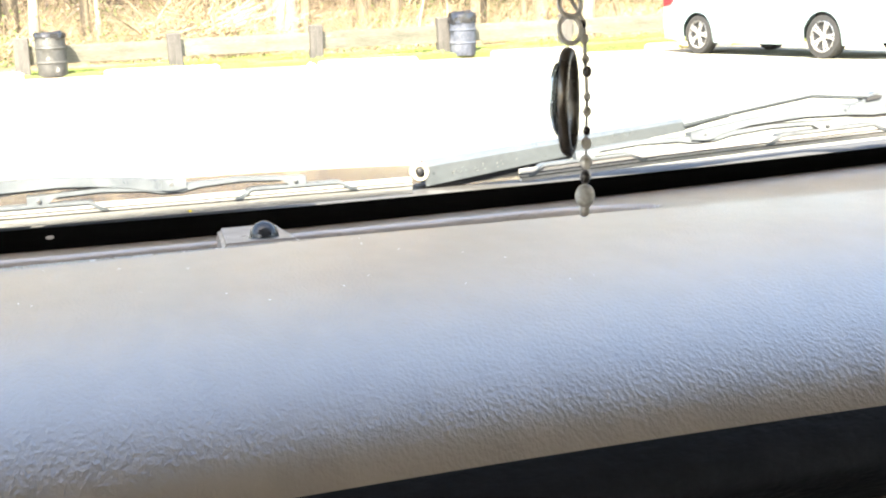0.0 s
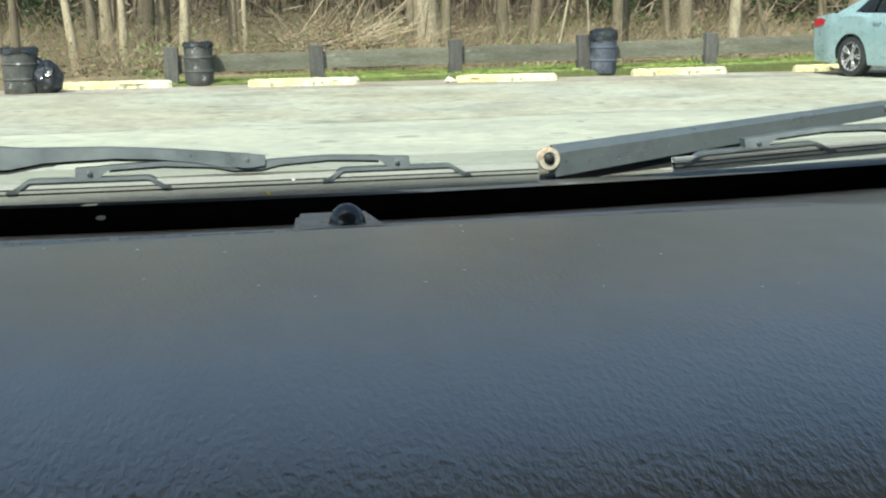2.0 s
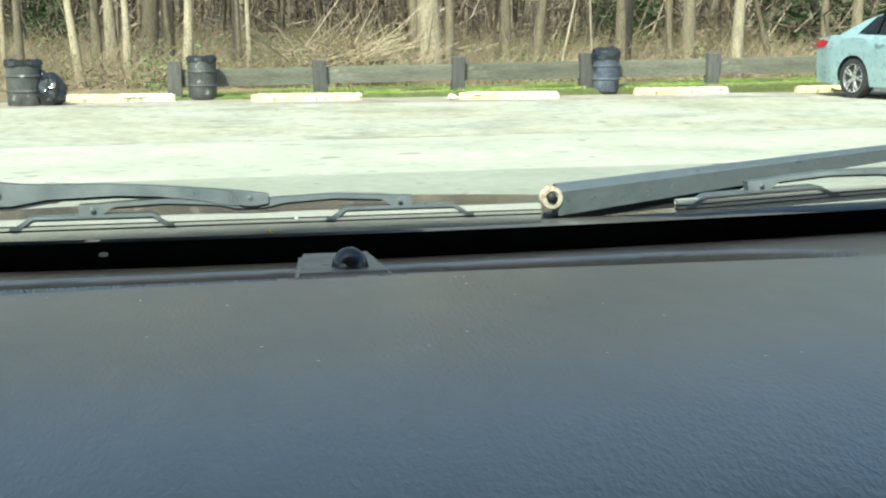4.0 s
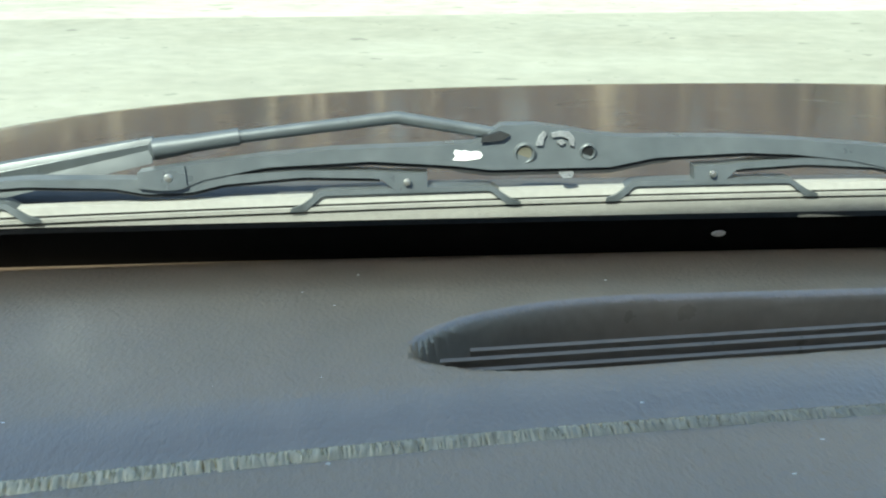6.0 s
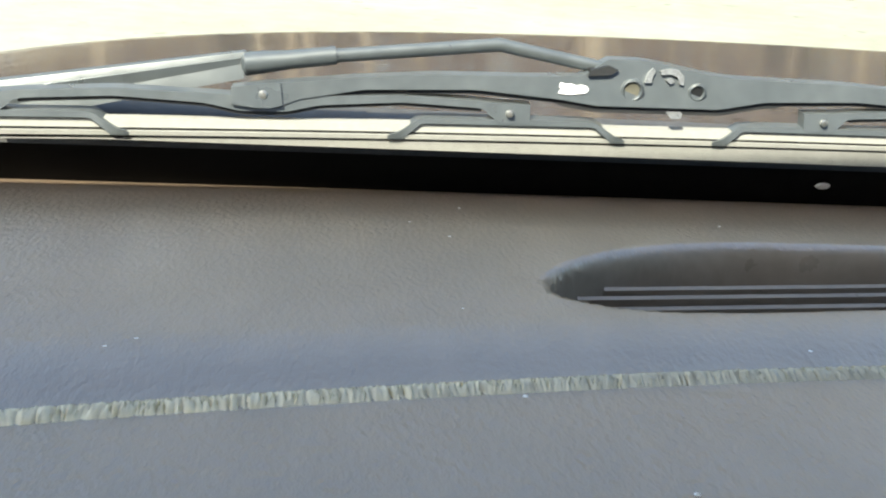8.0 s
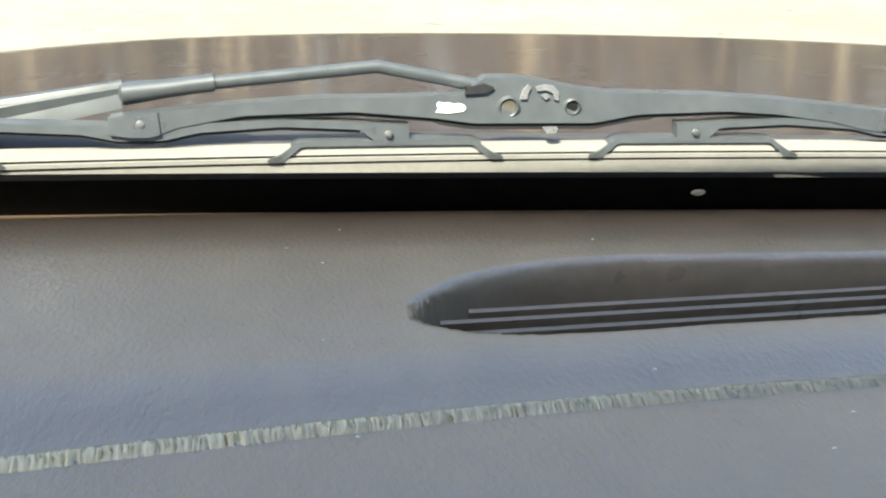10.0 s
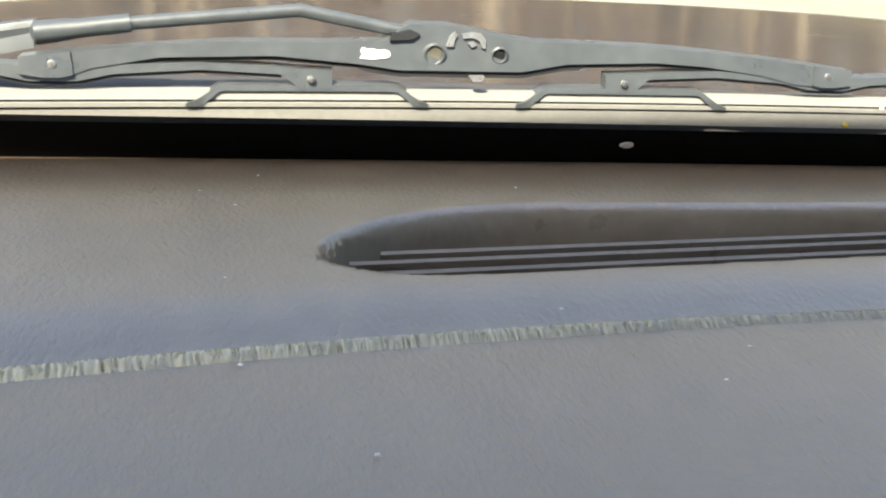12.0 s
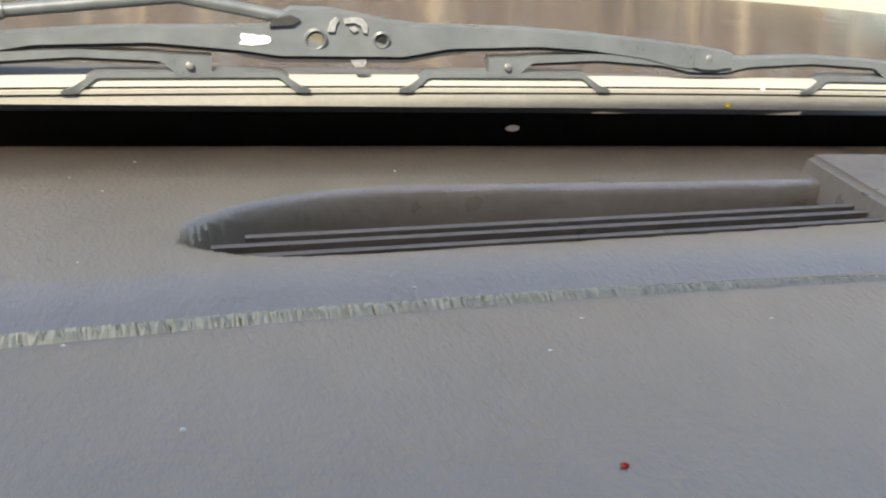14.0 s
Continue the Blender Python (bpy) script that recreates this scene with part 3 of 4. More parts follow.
    # mount: two round holes, pale weld marks and a worn sticker
    for off, r in ((-0.016, 0.0046), (0.0105, 0.0036)):
        b = bmesh.new()
        lathe(b, [(r, 0), (r, 0.0012), (r * 0.8, 0.0016), (r * 0.66, 0.0010), (r * 0.6, 0.0)], 20, Matrix.Translation(at(mid + off, 0.0198, -0.0040)) @ Matrix.Rotation(radians(90), 4, "X"))
        ring = part("mount_ring", b, WIPER, owner)
        b = bmesh.new()
        lathe(b, [(r * 0.62, 0), (r * 0.62, 0.0006)], 18, Matrix.Translation(at(mid + off, 0.0198, -0.0041)) @ Matrix.Rotation(radians(90), 4, "X"))
        part("mount_hole", b, WIPER_DARK if off > 0 else BEAM, ring)
    clips = ([(-0.0112, 0.0232), (-0.0100, 0.0272), (-0.0078, 0.0292), (-0.0068, 0.0280), (-0.0080, 0.0258), (-0.0084, 0.0232)],
             [(-0.0050, 0.0282), (-0.0010, 0.0292), (0.0026, 0.0288), (0.0048, 0.0262), (0.0046, 0.0226), (0.0028, 0.0232), (0.0022, 0.0258), (-0.0008, 0.0270), (-0.0044, 0.0266)],
             [(-0.0026, 0.0246), (-0.0002, 0.0254), (0.0010, 0.0240), (-0.0008, 0.0230)],
             [(-0.0020, 0.0112), (0.0040, 0.0114), (0.0030, 0.0096), (-0.0006, 0.0094)])
    for n, outline in enumerate(clips):
        bar([(mid + a, h) for a, h in outline], -0.0056 if n < 3 else -0.0078, -0.0038, "spring_clip", CLIP)
    tag_line = [(-0.0455, 0.0176), (-0.0405, 0.0172), (-0.0345, 0.0180), (-0.0334, 0.0191), (-0.0340, 0.0206), (-0.0362, 0.0212), (-0.0382, 0.0208), (-0.0405, 0.0216), (-0.0420, 0.0213), (-0.0446, 0.0219), (-0.0452, 0.0205), (-0.0444, 0.0192)]
    bar([(mid + a, h) for a, h in tag_line], -0.0048, -0.0040, "sticker", STICKER, text="worn white sticker")
    # arm: channel from the pivot, sleeve, bent rod and hook
    p = Vector(pivot)
    sleeve0, sleeve1 = at(mid - 0.163, 0.0218, 0.010), at(mid - 0.130, 0.0272, 0.006)
    b = bmesh.new()
    start = p + Vector((0.004, 0, 0))
    rings = []
    for i in range(19):
        u = i / 18
        c = start.lerp(sleeve0, u)
        high, deep = 0.0098 * (1 - u) + 0.0046 * u, 0.009 * (1 - u) + 0.0040 * u
        lip = 0.0018
        rings.append([b.verts.new(c + Vector((0, dy, dz))) for dy, dz in ((-deep, -high), (-deep * tuck[0], high * 0.62), (-deep * tuck[1], high), (deep * 0.6, high * 1.05), (deep, high * 0.75), (deep, -high), (deep - lip, -high), (deep - lip, high * 0.6), (-deep + lip, high * 0.6), (-deep + lip, -high))])
    for r0, r1 in zip(rings, rings[1:]):
        for k in range(10):
            b.faces.new((r0[k], r0[(k + 1) % 10], r1[(k + 1) % 10], r1[k]))
    b.faces.new(rings[0]), b.faces.new(rings[-1])
    arm = part("arm_channel", b, WIPER, owner, smooth=35)
    # added black strip stands in for the shade between arm and blade
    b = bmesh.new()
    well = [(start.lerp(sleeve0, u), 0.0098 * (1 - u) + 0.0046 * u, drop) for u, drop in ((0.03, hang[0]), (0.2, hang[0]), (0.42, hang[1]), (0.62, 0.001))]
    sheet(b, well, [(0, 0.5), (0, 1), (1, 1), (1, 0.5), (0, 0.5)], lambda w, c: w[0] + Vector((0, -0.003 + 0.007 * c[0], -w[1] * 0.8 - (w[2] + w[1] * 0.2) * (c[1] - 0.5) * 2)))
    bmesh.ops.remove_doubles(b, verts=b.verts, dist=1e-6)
    part("arm_spring_well", b, WIPER_DARK, arm, "black strip standing for shade under the arm")
    # bare flecks where the paint has worn off the channel
    b = bmesh.new()
    r = random.Random(12)
    for _ in range(26):
        u = r.uniform(0.10, 0.36)
        c = start.lerp(sleeve0, u)
        high, deep = 0.0098 * (1 - u) + 0.0037 * u, 0.009 * (1 - u) + 0.0038 * u
        rise, w, h = r.uniform(-0.55, 0.05) * high, r.uniform(0.0004, 0.0016), r.uniform(0.0002, 0.0005)
        lean = (rise + high) / (1.62 * high) * (1 - tuck[0]) * deep - 0.0003
        f = [b.verts.new(c + Vector((dx, -deep + lean, rise + dz))) for dx, dz in ((-w, 0), (0, -h), (w, 0.0002), (0.0002, h))]
        b.faces.new(f)
    part("worn_flecks", b, STEEL, arm, "pale worn paint flecks")
    b = bmesh.new()
    sweep(b, [sleeve0.lerp(sleeve1, -0.04), sleeve0.lerp(sleeve1, 0.0), sleeve0.lerp(sleeve1, 0.2), sleeve0.lerp(sleeve1, 0.45), sleeve1], [0.0030, 0.0047, 0.0045, 0.0038, 0.0037], 12, 0.95)
    part("arm_sleeve", b, WIPER, owner, smooth=50)
    kink, hook = at(mid - 0.068, 0.0345, 0.003), at(mid - 0.028, 0.0276, 0.0)
    b = bmesh.new()
    sweep(b, [sleeve1 + (sleeve0 - sleeve1) * 0.1, sleeve1.lerp(kink, 0.5), sleeve1.lerp(kink, 0.93), kink, kink.lerp(hook, 0.1), kink.lerp(hook, 0.6), hook], [0.0026] * 7, 10, 1.0)
    part("arm_rod", b, WIPER, owner, smooth=60)
    b = bmesh.new()
    slab(b, [(-0.034, 0.0252), (-0.033, 0.0276), (-0.026, 0.0296), (-0.022, 0.0280), (-0.025, 0.0258)], -0.006, 0.004, lambda a, c, d: at(mid + a, c, d))
    part("arm_hook", b, WIPER_DARK, owner)
    # pivot head
    b = bmesh.new()
    turn = Matrix.Translation(p + Vector((-0.001, -0.009, 0.0025))) @ Matrix.Rotation(radians(90), 4, "X")
    lathe(b, [(0.0078, -0.005), (0.0078, 0.0), (0.0072, 0.0012), (0.0048, 0.0014), (0.0044, 0.0004), (0.0004, 0.0004)], 26, turn)
    head = part("pivot_head", b, RUST, owner, "rust-stained pivot end")
    b = bmesh.new()
    lathe(b, [(0.0036, 0.0), (0.0036, 0.0016), (0.0024, 0.0030), (0.0004, 0.0034)], 20, turn)
    part("pivot_pin", b, WIPER_DARK, head)
    b = bmesh.new()
    lathe(b, [(0.014, -0.05), (0.0125, -0.022), (0.009, -0.014), (0.007, -0.006)], 20, Matrix.Translation(p + Vector((0.004, 0.004, -0.004))))
    part("pivot_foot", b, WIPER_DARK, owner)
    return owner


wiper("windscreen_wiper", "dark grey steel windscreen wiper parked along the windscreen foot", -0.1965, 0.0, (-0.56, 0.665, 0.880), 0.8866, 0.0512, 0.0117, 0.0098, 0.034, (0.35, 0.12), (0.002, 0.002))
wiper("windscreen_wiper", "dark grey windscreen wiper with a rusty pivot, slightly raised", 0.5188, 0.0731, (0.1590, 0.757, 0.8855), 0.8889, 0.0274, 0.002, 0.0062, 0.0, (0.95, 0.25), (0.006, 0.009))

# specks caught on the wiper rubber
YELLOW = material("yellow_pollen", (0.62, 0.48, 0.05), 0.7, vary=0.2, scale=300)
for mat, x, h, size, text in ((YELLOW, -0.030, -0.0080, 0.0011, "tiny yellow seed stuck to the wiper rubber"), (LINT, -0.0145, -0.0005, 0.0008, "tiny white speck stuck to the wiper rubber")):
    bm = bmesh.new()
    bmesh.ops.create_icosphere(bm, subdivisions=1, radius=size)
    for v in bm.verts:
        v.co = Vector((v.co.x * 1.5, v.co.y, v.co.z)) * (1 + 0.4 * noise.noise(v.co * 900))
    solo("speck", bm, mat, text, "speck", CAR @ Matrix.Translation((x, base_y(x) + 0.0117 - 0.0025, 0.8866 + h)), smooth=60)

# ---- unseen cabin round the camera, its openings sized to shape the light ----
roof = thing("ceiling", "pale cloth headliner of the car roof", "headliner", CAR, kind="structure")
bm = bmesh.new()
# front edge skewed so that the roof's shadow ends between dashboard and wiper rubber
sheet(bm, spaced(-0.74, 0.74, 0.037), [(0.0, 1.225), (0.04, 1.230), (0.14, 1.262), (0.35, 1.295), (0.8, 1.315), (1.5, 1.315), (2.5, 1.29)], lambda x, r: Vector((x, (0.4294 - 0.095 * x - 0.31 * x * x) * (1 - 0.4 * r[0]) - r[0], r[1] - 0.05 * x * x * min(1.0, r[0] / 0.14))))
lining = part("headliner", bm, CABIN, roof, smooth=60)
thick = lining.modifiers.new("shell", "SOLIDIFY")
thick.thickness, thick.offset = 0.03, 1
for sign, name in ((-1, "wall_left"), (1, "wall_right")):
    side = thing(name, "dark trimmed car door side with a window opening", "car door", CAR, kind="structure")
    bm = bmesh.new()
    slab(bm, [(-2.0, 0.25), (0.80, 0.25), (0.80, 0.86), (0.55, 0.90), (-2.0, 0.92)], 0.70, 0.76, lambda a, b, d: Vector((sign * d, a, b)))
    part("door_panel", bm, CABIN_DARK, side)
    bm = bmesh.new()
    # frames hang low, lower on the right, to hold back side light
    slab(bm, [(-2.0, 1.20 if sign < 0 else 1.06), (0.04, 1.20 if sign < 0 else 1.06), (0.0, 1.31), (-2.0, 1.31)], 0.68, 0.75, lambda a, b, d: Vector((sign * d, a, b)))
    part("window_frame", bm, CABIN_DARK, side)
    bm = bmesh.new()
    slab(bm, [(0.57, 0.88), (0.46, 0.90), (0.20, 1.24), (0.29, 1.24)], 0.64, 0.72, lambda a, b, d: Vector((sign * d, a, b)))
    part("pillar", bm, CABIN_DARK, side)
    bm = bmesh.new()
    slab(bm, [(-0.72, 0.91), (-0.82, 0.91), (-0.82, 1.29), (-0.72, 1.29)], 0.64, 0.72, lambda a, b, d: Vector((sign * d, a, b)))
    part("pillar", bm, CABIN_DARK, side)
# unseen wall, built high to keep light from behind off the dashboard
back = thing("wall_back", "plain dark back of the car cabin", "cabin wall", CAR, kind="structure")
bm = bmesh.new()
box(bm, (-0.76, -2.03, 0.25), (0.76, -1.95, 1.30))
part("panel", bm, CABIN_DARK, back)
floor = thing("floor", "plain dark car floor", "car floor", CAR, kind="structure")
bm = bmesh.new()
box(bm, (-0.76, -2.0, 0.22), (0.76, 0.75, 0.25))
part("panel", bm, CABIN_DARK, floor)

# ---- trinket hanging from the mirror ----
charm = thing("hanging_charm", "dark oval charm and grey beads hanging on a thread", "car charm", Matrix.Translation((0.043, 0.108, 0)))
bm = bmesh.new()
sweep(bm, [(0.0035, 0, 1.285), (0.0028, 0, 1.12), (0.0, 0, 1.024)], 0.0005, 6)
sweep(bm, [(0.0, 0.001, 1.024), (0.0036, 0.0015, 1.018), (0.0043, 0.0015, 1.003), (0.0038, 0.0015, 0.981)], 0.0004, 6)
part("thread", bm, BEAD, charm)
bm = bmesh.new()
oval = [(0.0019 * math.cos(a), 0.0030 * math.cos(a), 1.0022 + 0.0098 * math.sin(a)) for a in (2 * math.pi * i / 40 for i in range(41))]
sweep(bm, oval, 0.0013, 10, 1.0, caps=False, up=Vector((0, 1, 0)))
ring = part("charm_ring", bm, CHARM_DARK, charm, "glossy dark oval ring")
bm = bmesh.new()
lathe(bm, [(0.0002, -0.0004), (0.0026, -0.0004), (0.0028, 0), (0.0026, 0.0004), (0.0002, 0.0004)], 28, Matrix.Translation((-0.0026, -0.002, 1.003)) @ Matrix.Rotation(radians(25), 4, "Z") @ Matrix.Rotation(radians(90), 4, "X") @ Matrix.Diagonal((0.75, 2.6, 1, 1)))
part("charm_plate", bm, CHARM_PLATE, charm, "pale blue silver plate")
for k in range(2):
    bm = bmesh.new()
    loop = [(0.0005 + 0.0022 * math.cos(a), 0.001 * math.sin(a), 1.0165 + 0.0052 * k + 0.0027 * math.sin(a)) for a in (2 * math.pi * i / 24 for i in range(25))]
    sweep(bm, loop, 0.0005, 6, caps=False, up=Vector((0, 1, 0)))
    part("charm_link", bm, BEAD, charm, "thin tarnished link")
for i, (x, z, r) in enumerate(((0.0034, 1.0175, 0.0008), (0.0038, 1.0145, 0.0009), (0.0040, 1.0105, 0.0008), (0.0043, 1.0080, 0.0010), (0.0043, 1.0030, 0.0008), (0.0043, 1.0000, 0.0009), (0.0042, 0.9960, 0.0008), (0.0041, 0.9935, 0.0011), (0.0040, 0.9895, 0.0013), (0.0039, 0.9865, 0.0012), (0.0038, 0.9825, 0.0021), (0.0037, 0.9795, 0.0012))):
    bm = bmesh.new()
    bmesh.ops.create_icosphere(bm, subdivisions=2, radius=r, matrix=Matrix.Translation((x, 0.0015, z)) @ Matrix.Diagonal((1, 1, 1.25, 1)))
    part("bead", bm, BEAD if i % 3 else CHARM_DARK, charm, smooth=80)

# ---- the lot ----


def strip(name, mat, label, category, outline, z, kind="structure"):
    b = bmesh.new()
    b.faces.new([b.verts.new((x, y, z)) for x, y in outline])
    return solo(name, b, mat, label, category, kind=kind, smooth=0)


SLOPE = 0.19  # the fence runs away to the right


def fence_y(x):
    return 19.85 + SLOPE * x


def rise(x):
    """The bank climbs gently to the right."""
    return 0.012 * max(-6.0, min(14.0, x))


bm = bmesh.new()
rng = random.Random(4)
sheet(bm, [-600, -200, -90] + spaced(-60, 70, 5) + [100, 220, 600], [-600, -200, -60, 10, 16] + spaced(19, 70, 3) + [100, 250, 900], lambda x, y: Vector((x, y, -0.012 + (0.25 * smooth_step(y - SLOPE * x, 21.5, 27) + 0.18 * noise.noise((x * 0.15, y * 0.15, 2)) * smooth_step(y - SLOPE * x, 20, 24) + 0.05 * max(0, min(y, 90) - 27) + 0.07 * max(0, min(y, 90) - 42)))))
solo("ground", bm, LITTER, "brown leaf-littered woodland ground", "ground", kind="structure", smooth=60)
strip("pavement", ASPHALT_OLD, "pale sun-bleached asphalt of the parking lot", "parking lot", [(-80, fence_y(-80) - 1.7), (-80, -40), (80, -40), (80, fence_y(80) - 1.7)], 0.0)
ASPHALT_TAN = material("asphalt_dusty", (0.305, 0.288, 0.215), 0.9, vary=0.26, scale=0.9, bump=0.4, bump_scale=70, second=(0.335, 0.33, 0.27), spread=(0.42, 0.58), specks=((3.0, 0.64, 0.6), (8.0, 0.655, 0.6), (0.6, 0.58, 0.82)))
strip("pavement_far", ASPHALT_TAN, "dusty tan asphalt towards the stops", "parking lot", [(-80, fence_y(-80) - 1.8)] + [(x, 11.5 + 0.22 * x + 0.30 * noise.noise((x * 0.35, 1, 0)) + 0.12 * noise.noise((x * 1.7, 2, 0))) for x in spaced(-80, 80, 0.4)] + [(80, fence_y(80) - 1.8)], 0.0025)
strip("road", ASPHALT, "greyer newer asphalt lane beside the bleached lot", "asphalt lane", [(-60, -30), (60, -30)] + [(x, 8.46 + 0.23 * x + 0.05 * noise.noise((x * 1.3, 5, 0))) for x in reversed(spaced(-60, 60, 0.5))], 0.0025)
strip("trim", DIRT, "brown dirty edge of the lot below the stops", "dirt strip", [(-80, fence_y(-80) - 1.95), (80, fence_y(80) - 1.95), (80, fence_y(80) - 0.30), (-80, fence_y(-80) - 0.30)], 0.006)
bm = bmesh.new()
LEFT_END = -5.6
sheet(bm, spaced(LEFT_END, 60, 0.4), [(-0.42, 0.0), (-0.40, 0.07), (-0.30, 0.09), (0.3, 0.10), (1.6, 0.10), (2.6, -0.02)], lambda x, r: Vector((x, fence_y(x) + r[0] + 0.05 * noise.noise((x * 1.1, 0, 0)), r[1] + (rise(x) if 0 < r[1] or r[0] > 0 else -0.02) + 0.015 * noise.noise((x * 2, r[0], 5)))))
solo("grass_bank", bm, SOIL, "low earth bank with short grass under the fence", "grass bank", kind="structure", smooth=60)
me = bpy.data.meshes.new("grass")
verts, faces = [], []
rng = random.Random(7)
for i in range(44000):
    x = rng.uniform(LEFT_END, 13)
    d = rng.uniform(-0.36, 0.9) if i < 34000 else rng.uniform(0.9, 3.4)
    if i >= 34000 and noise.noise((x * 0.5, d * 0.7, 8)) < 0.05:
        continue
    if d < 0.05 and (abs(x - 2.93) < 0.36 or abs(x + 4.0) < 0.36):
        continue
    y = fence_y(x) + d
    h = rng.uniform(0.02, 0.06) * (1.3 if noise.noise((x * 0.8, d, 3)) > 0 else 0.7)
    a = rng.uniform(0, math.pi)
    wx, wy = 0.006 * math.cos(a), 0.006 * math.sin(a)
    lx, ly = rng.uniform(-0.03, 0.03), rng.uniform(-0.03, 0.03)
    k = len(verts)
    up = rise(x)
    verts += [(x - wx, y - wy, 0.075 + up), (x + wx, y + wy, 0.075 + up), (x + lx, y + ly, 0.085 + h + up)]
    faces.append((k, k + 1, k + 2))
me.from_pydata(verts, [], faces)
me.materials.append(GRASS)
tagged(new("grass", me), "short bright spring grass along the fence", "grass", kind="stuff")

# parking stops
STOPS = [(-7.85, 17.35, 9), (-5.26, 18.30, 9), (-2.20, 18.35, 9), (1.05, 18.66, 4), (4.27, 20.05, 14), (7.30, 20.55, 11)]


def stop_mesh(seed, broken):
    """A chipped concrete bar; broken is the length crumbled away at its left end."""
    b = bmesh.new()
    prof = [(-0.09, 0), (-0.088, 0.025), (-0.082, 0.06), (-0.066, 0.11), (-0.052, 0.128), (0.0, 0.132), (0.052, 0.128), (0.066, 0.11), (0.085, 0.05), (0.09, 0)]
    xs = spaced(-0.90 + broken, 0.90, 0.025)
    rows = []
    for x in xs:
        end = min(x - xs[0], xs[-1] - x)
        round_off = 1 - 0.22 * max(0.0, 1 - end / (0.05 + 0.10 * (broken > 0 and x < 0)))
        chip = max(0.0, noise.noise((x * 3.1, seed, 0)) - 0.12) * 0.14
        row = []
        for y, z in prof:
            rough = noise.noise((x * 11, y * 17 + seed, z * 15)) * 0.010
            row.append(b.verts.new((x, y * round_off + rough + (chip if y < -0.05 and z < 0.08 else 0), max(0.0, (z + rough) * round_off - (chip * 0.6 if y < 0 and z > 0.1 else 0)) if z > 0 else 0.0)))
        rows.append(row)
    for a, c in zip(rows, rows[1:]):
        for k in range(len(prof) - 1):
            b.faces.new((a[k], a[k + 1], c[k + 1], c[k]))
    b.faces.new(rows[0]), b.faces.new(rows[-1])
    return b


for i, (x, y, turn) in enumerate(STOPS):
    text = "yellow-painted concrete parking stop with a crumbled end" if i == 3 else "chipped yellow-painted concrete parking stop"
    solo("parking_stop", stop_mesh(i * 7.3, 0.13 if i == 3 else 0.0), STOP_PAINT, text, "parking stop", pose(x, y, 0, 0, 0, turn), "parking stops", smooth=35)
bm = bmesh.new()
rng = random.Random(31)
for k in range(9):
    q = Vector((STOPS[3][0] - 0.86 + rng.gauss(0, 0.07), STOPS[3][1] - 0.06 + rng.gauss(0, 0.05), 0.02))
    size = rng.uniform(0.02, 0.06)
    made = bmesh.ops.create_icosphere(bm, subdivisions=1, radius=size)["verts"]
    for v in made:
        v.co = q + v.co * (1 + 0.4 * noise.noise(v.co * 30 + q)) + Vector((0, 0, size * 0.5))
solo("rubble", bm, material("broken_concrete", (0.55, 0.50, 0.42), 0.9, vary=0.3, scale=20), "crumbled pale concrete lumps at the stop's end", "rubble", kind="stuff", smooth=0)

# fence: each post and beam
fence = thing("fence", "low weathered grey timber beam fence at the edge of the lot", "fence")
POSTS = [-10.6, -8.2, -4.5, -2.1, 0.28, 2.60, 4.97, 7.35, 9.7, 12.1]
TURN = math.degrees(math.atan(SLOPE))
for i, x in enumerate(POSTS):
    bm = bmesh.new()
    box(bm, (-0.115, -0.10, -0.05), (0.115, 0.10, 0.60 + 0.02 * (i % 3)), 0.012, 1)
    for v in bm.verts:
        v.co += Vector((noise.noise(v.co * 5 + Vector((i, 0, 0))), noise.noise(v.co * 5 + Vector((0, i, 0))), 0)) * 0.012
    ob = part("post", bm, POST, fence, smooth=0)
    ob.matrix_world = pose(x, fence_y(x), 0.06 + rise(x), rng.uniform(-1.5, 1.5), rng.uniform(-1.5, 1.5), TURN)
for i, (a, b) in enumerate(zip(POSTS, POSTS[1:])):
    if a == -8.2:
        continue
    bm = bmesh.new()
    half = (b - a) / 2 / math.cos(math.atan(SLOPE))
    box(bm, (-half + 0.02, -0.05, 0.20), (half - 0.02, 0.06, 0.49))
    bmesh.ops.subdivide_edges(bm, edges=[e for e in bm.edges if abs((e.verts[0].co - e.verts[1].co).x) > 1], cuts=8)
    for v in bm.verts:
        v.co += Vector((0, noise.noise(v.co * 3 + Vector((i, 0, 0))), noise.noise(v.co * 2 + Vector((0, i, 0))))) * 0.018
    ob = part("beam", bm, BEAM, fence, smooth=30)
    ob.matrix_world = pose((a + b) / 2, fence_y((a + b) / 2) + 0.07, 0.06 + rise((a + b) / 2), 0, -0.68, TURN)

# drums


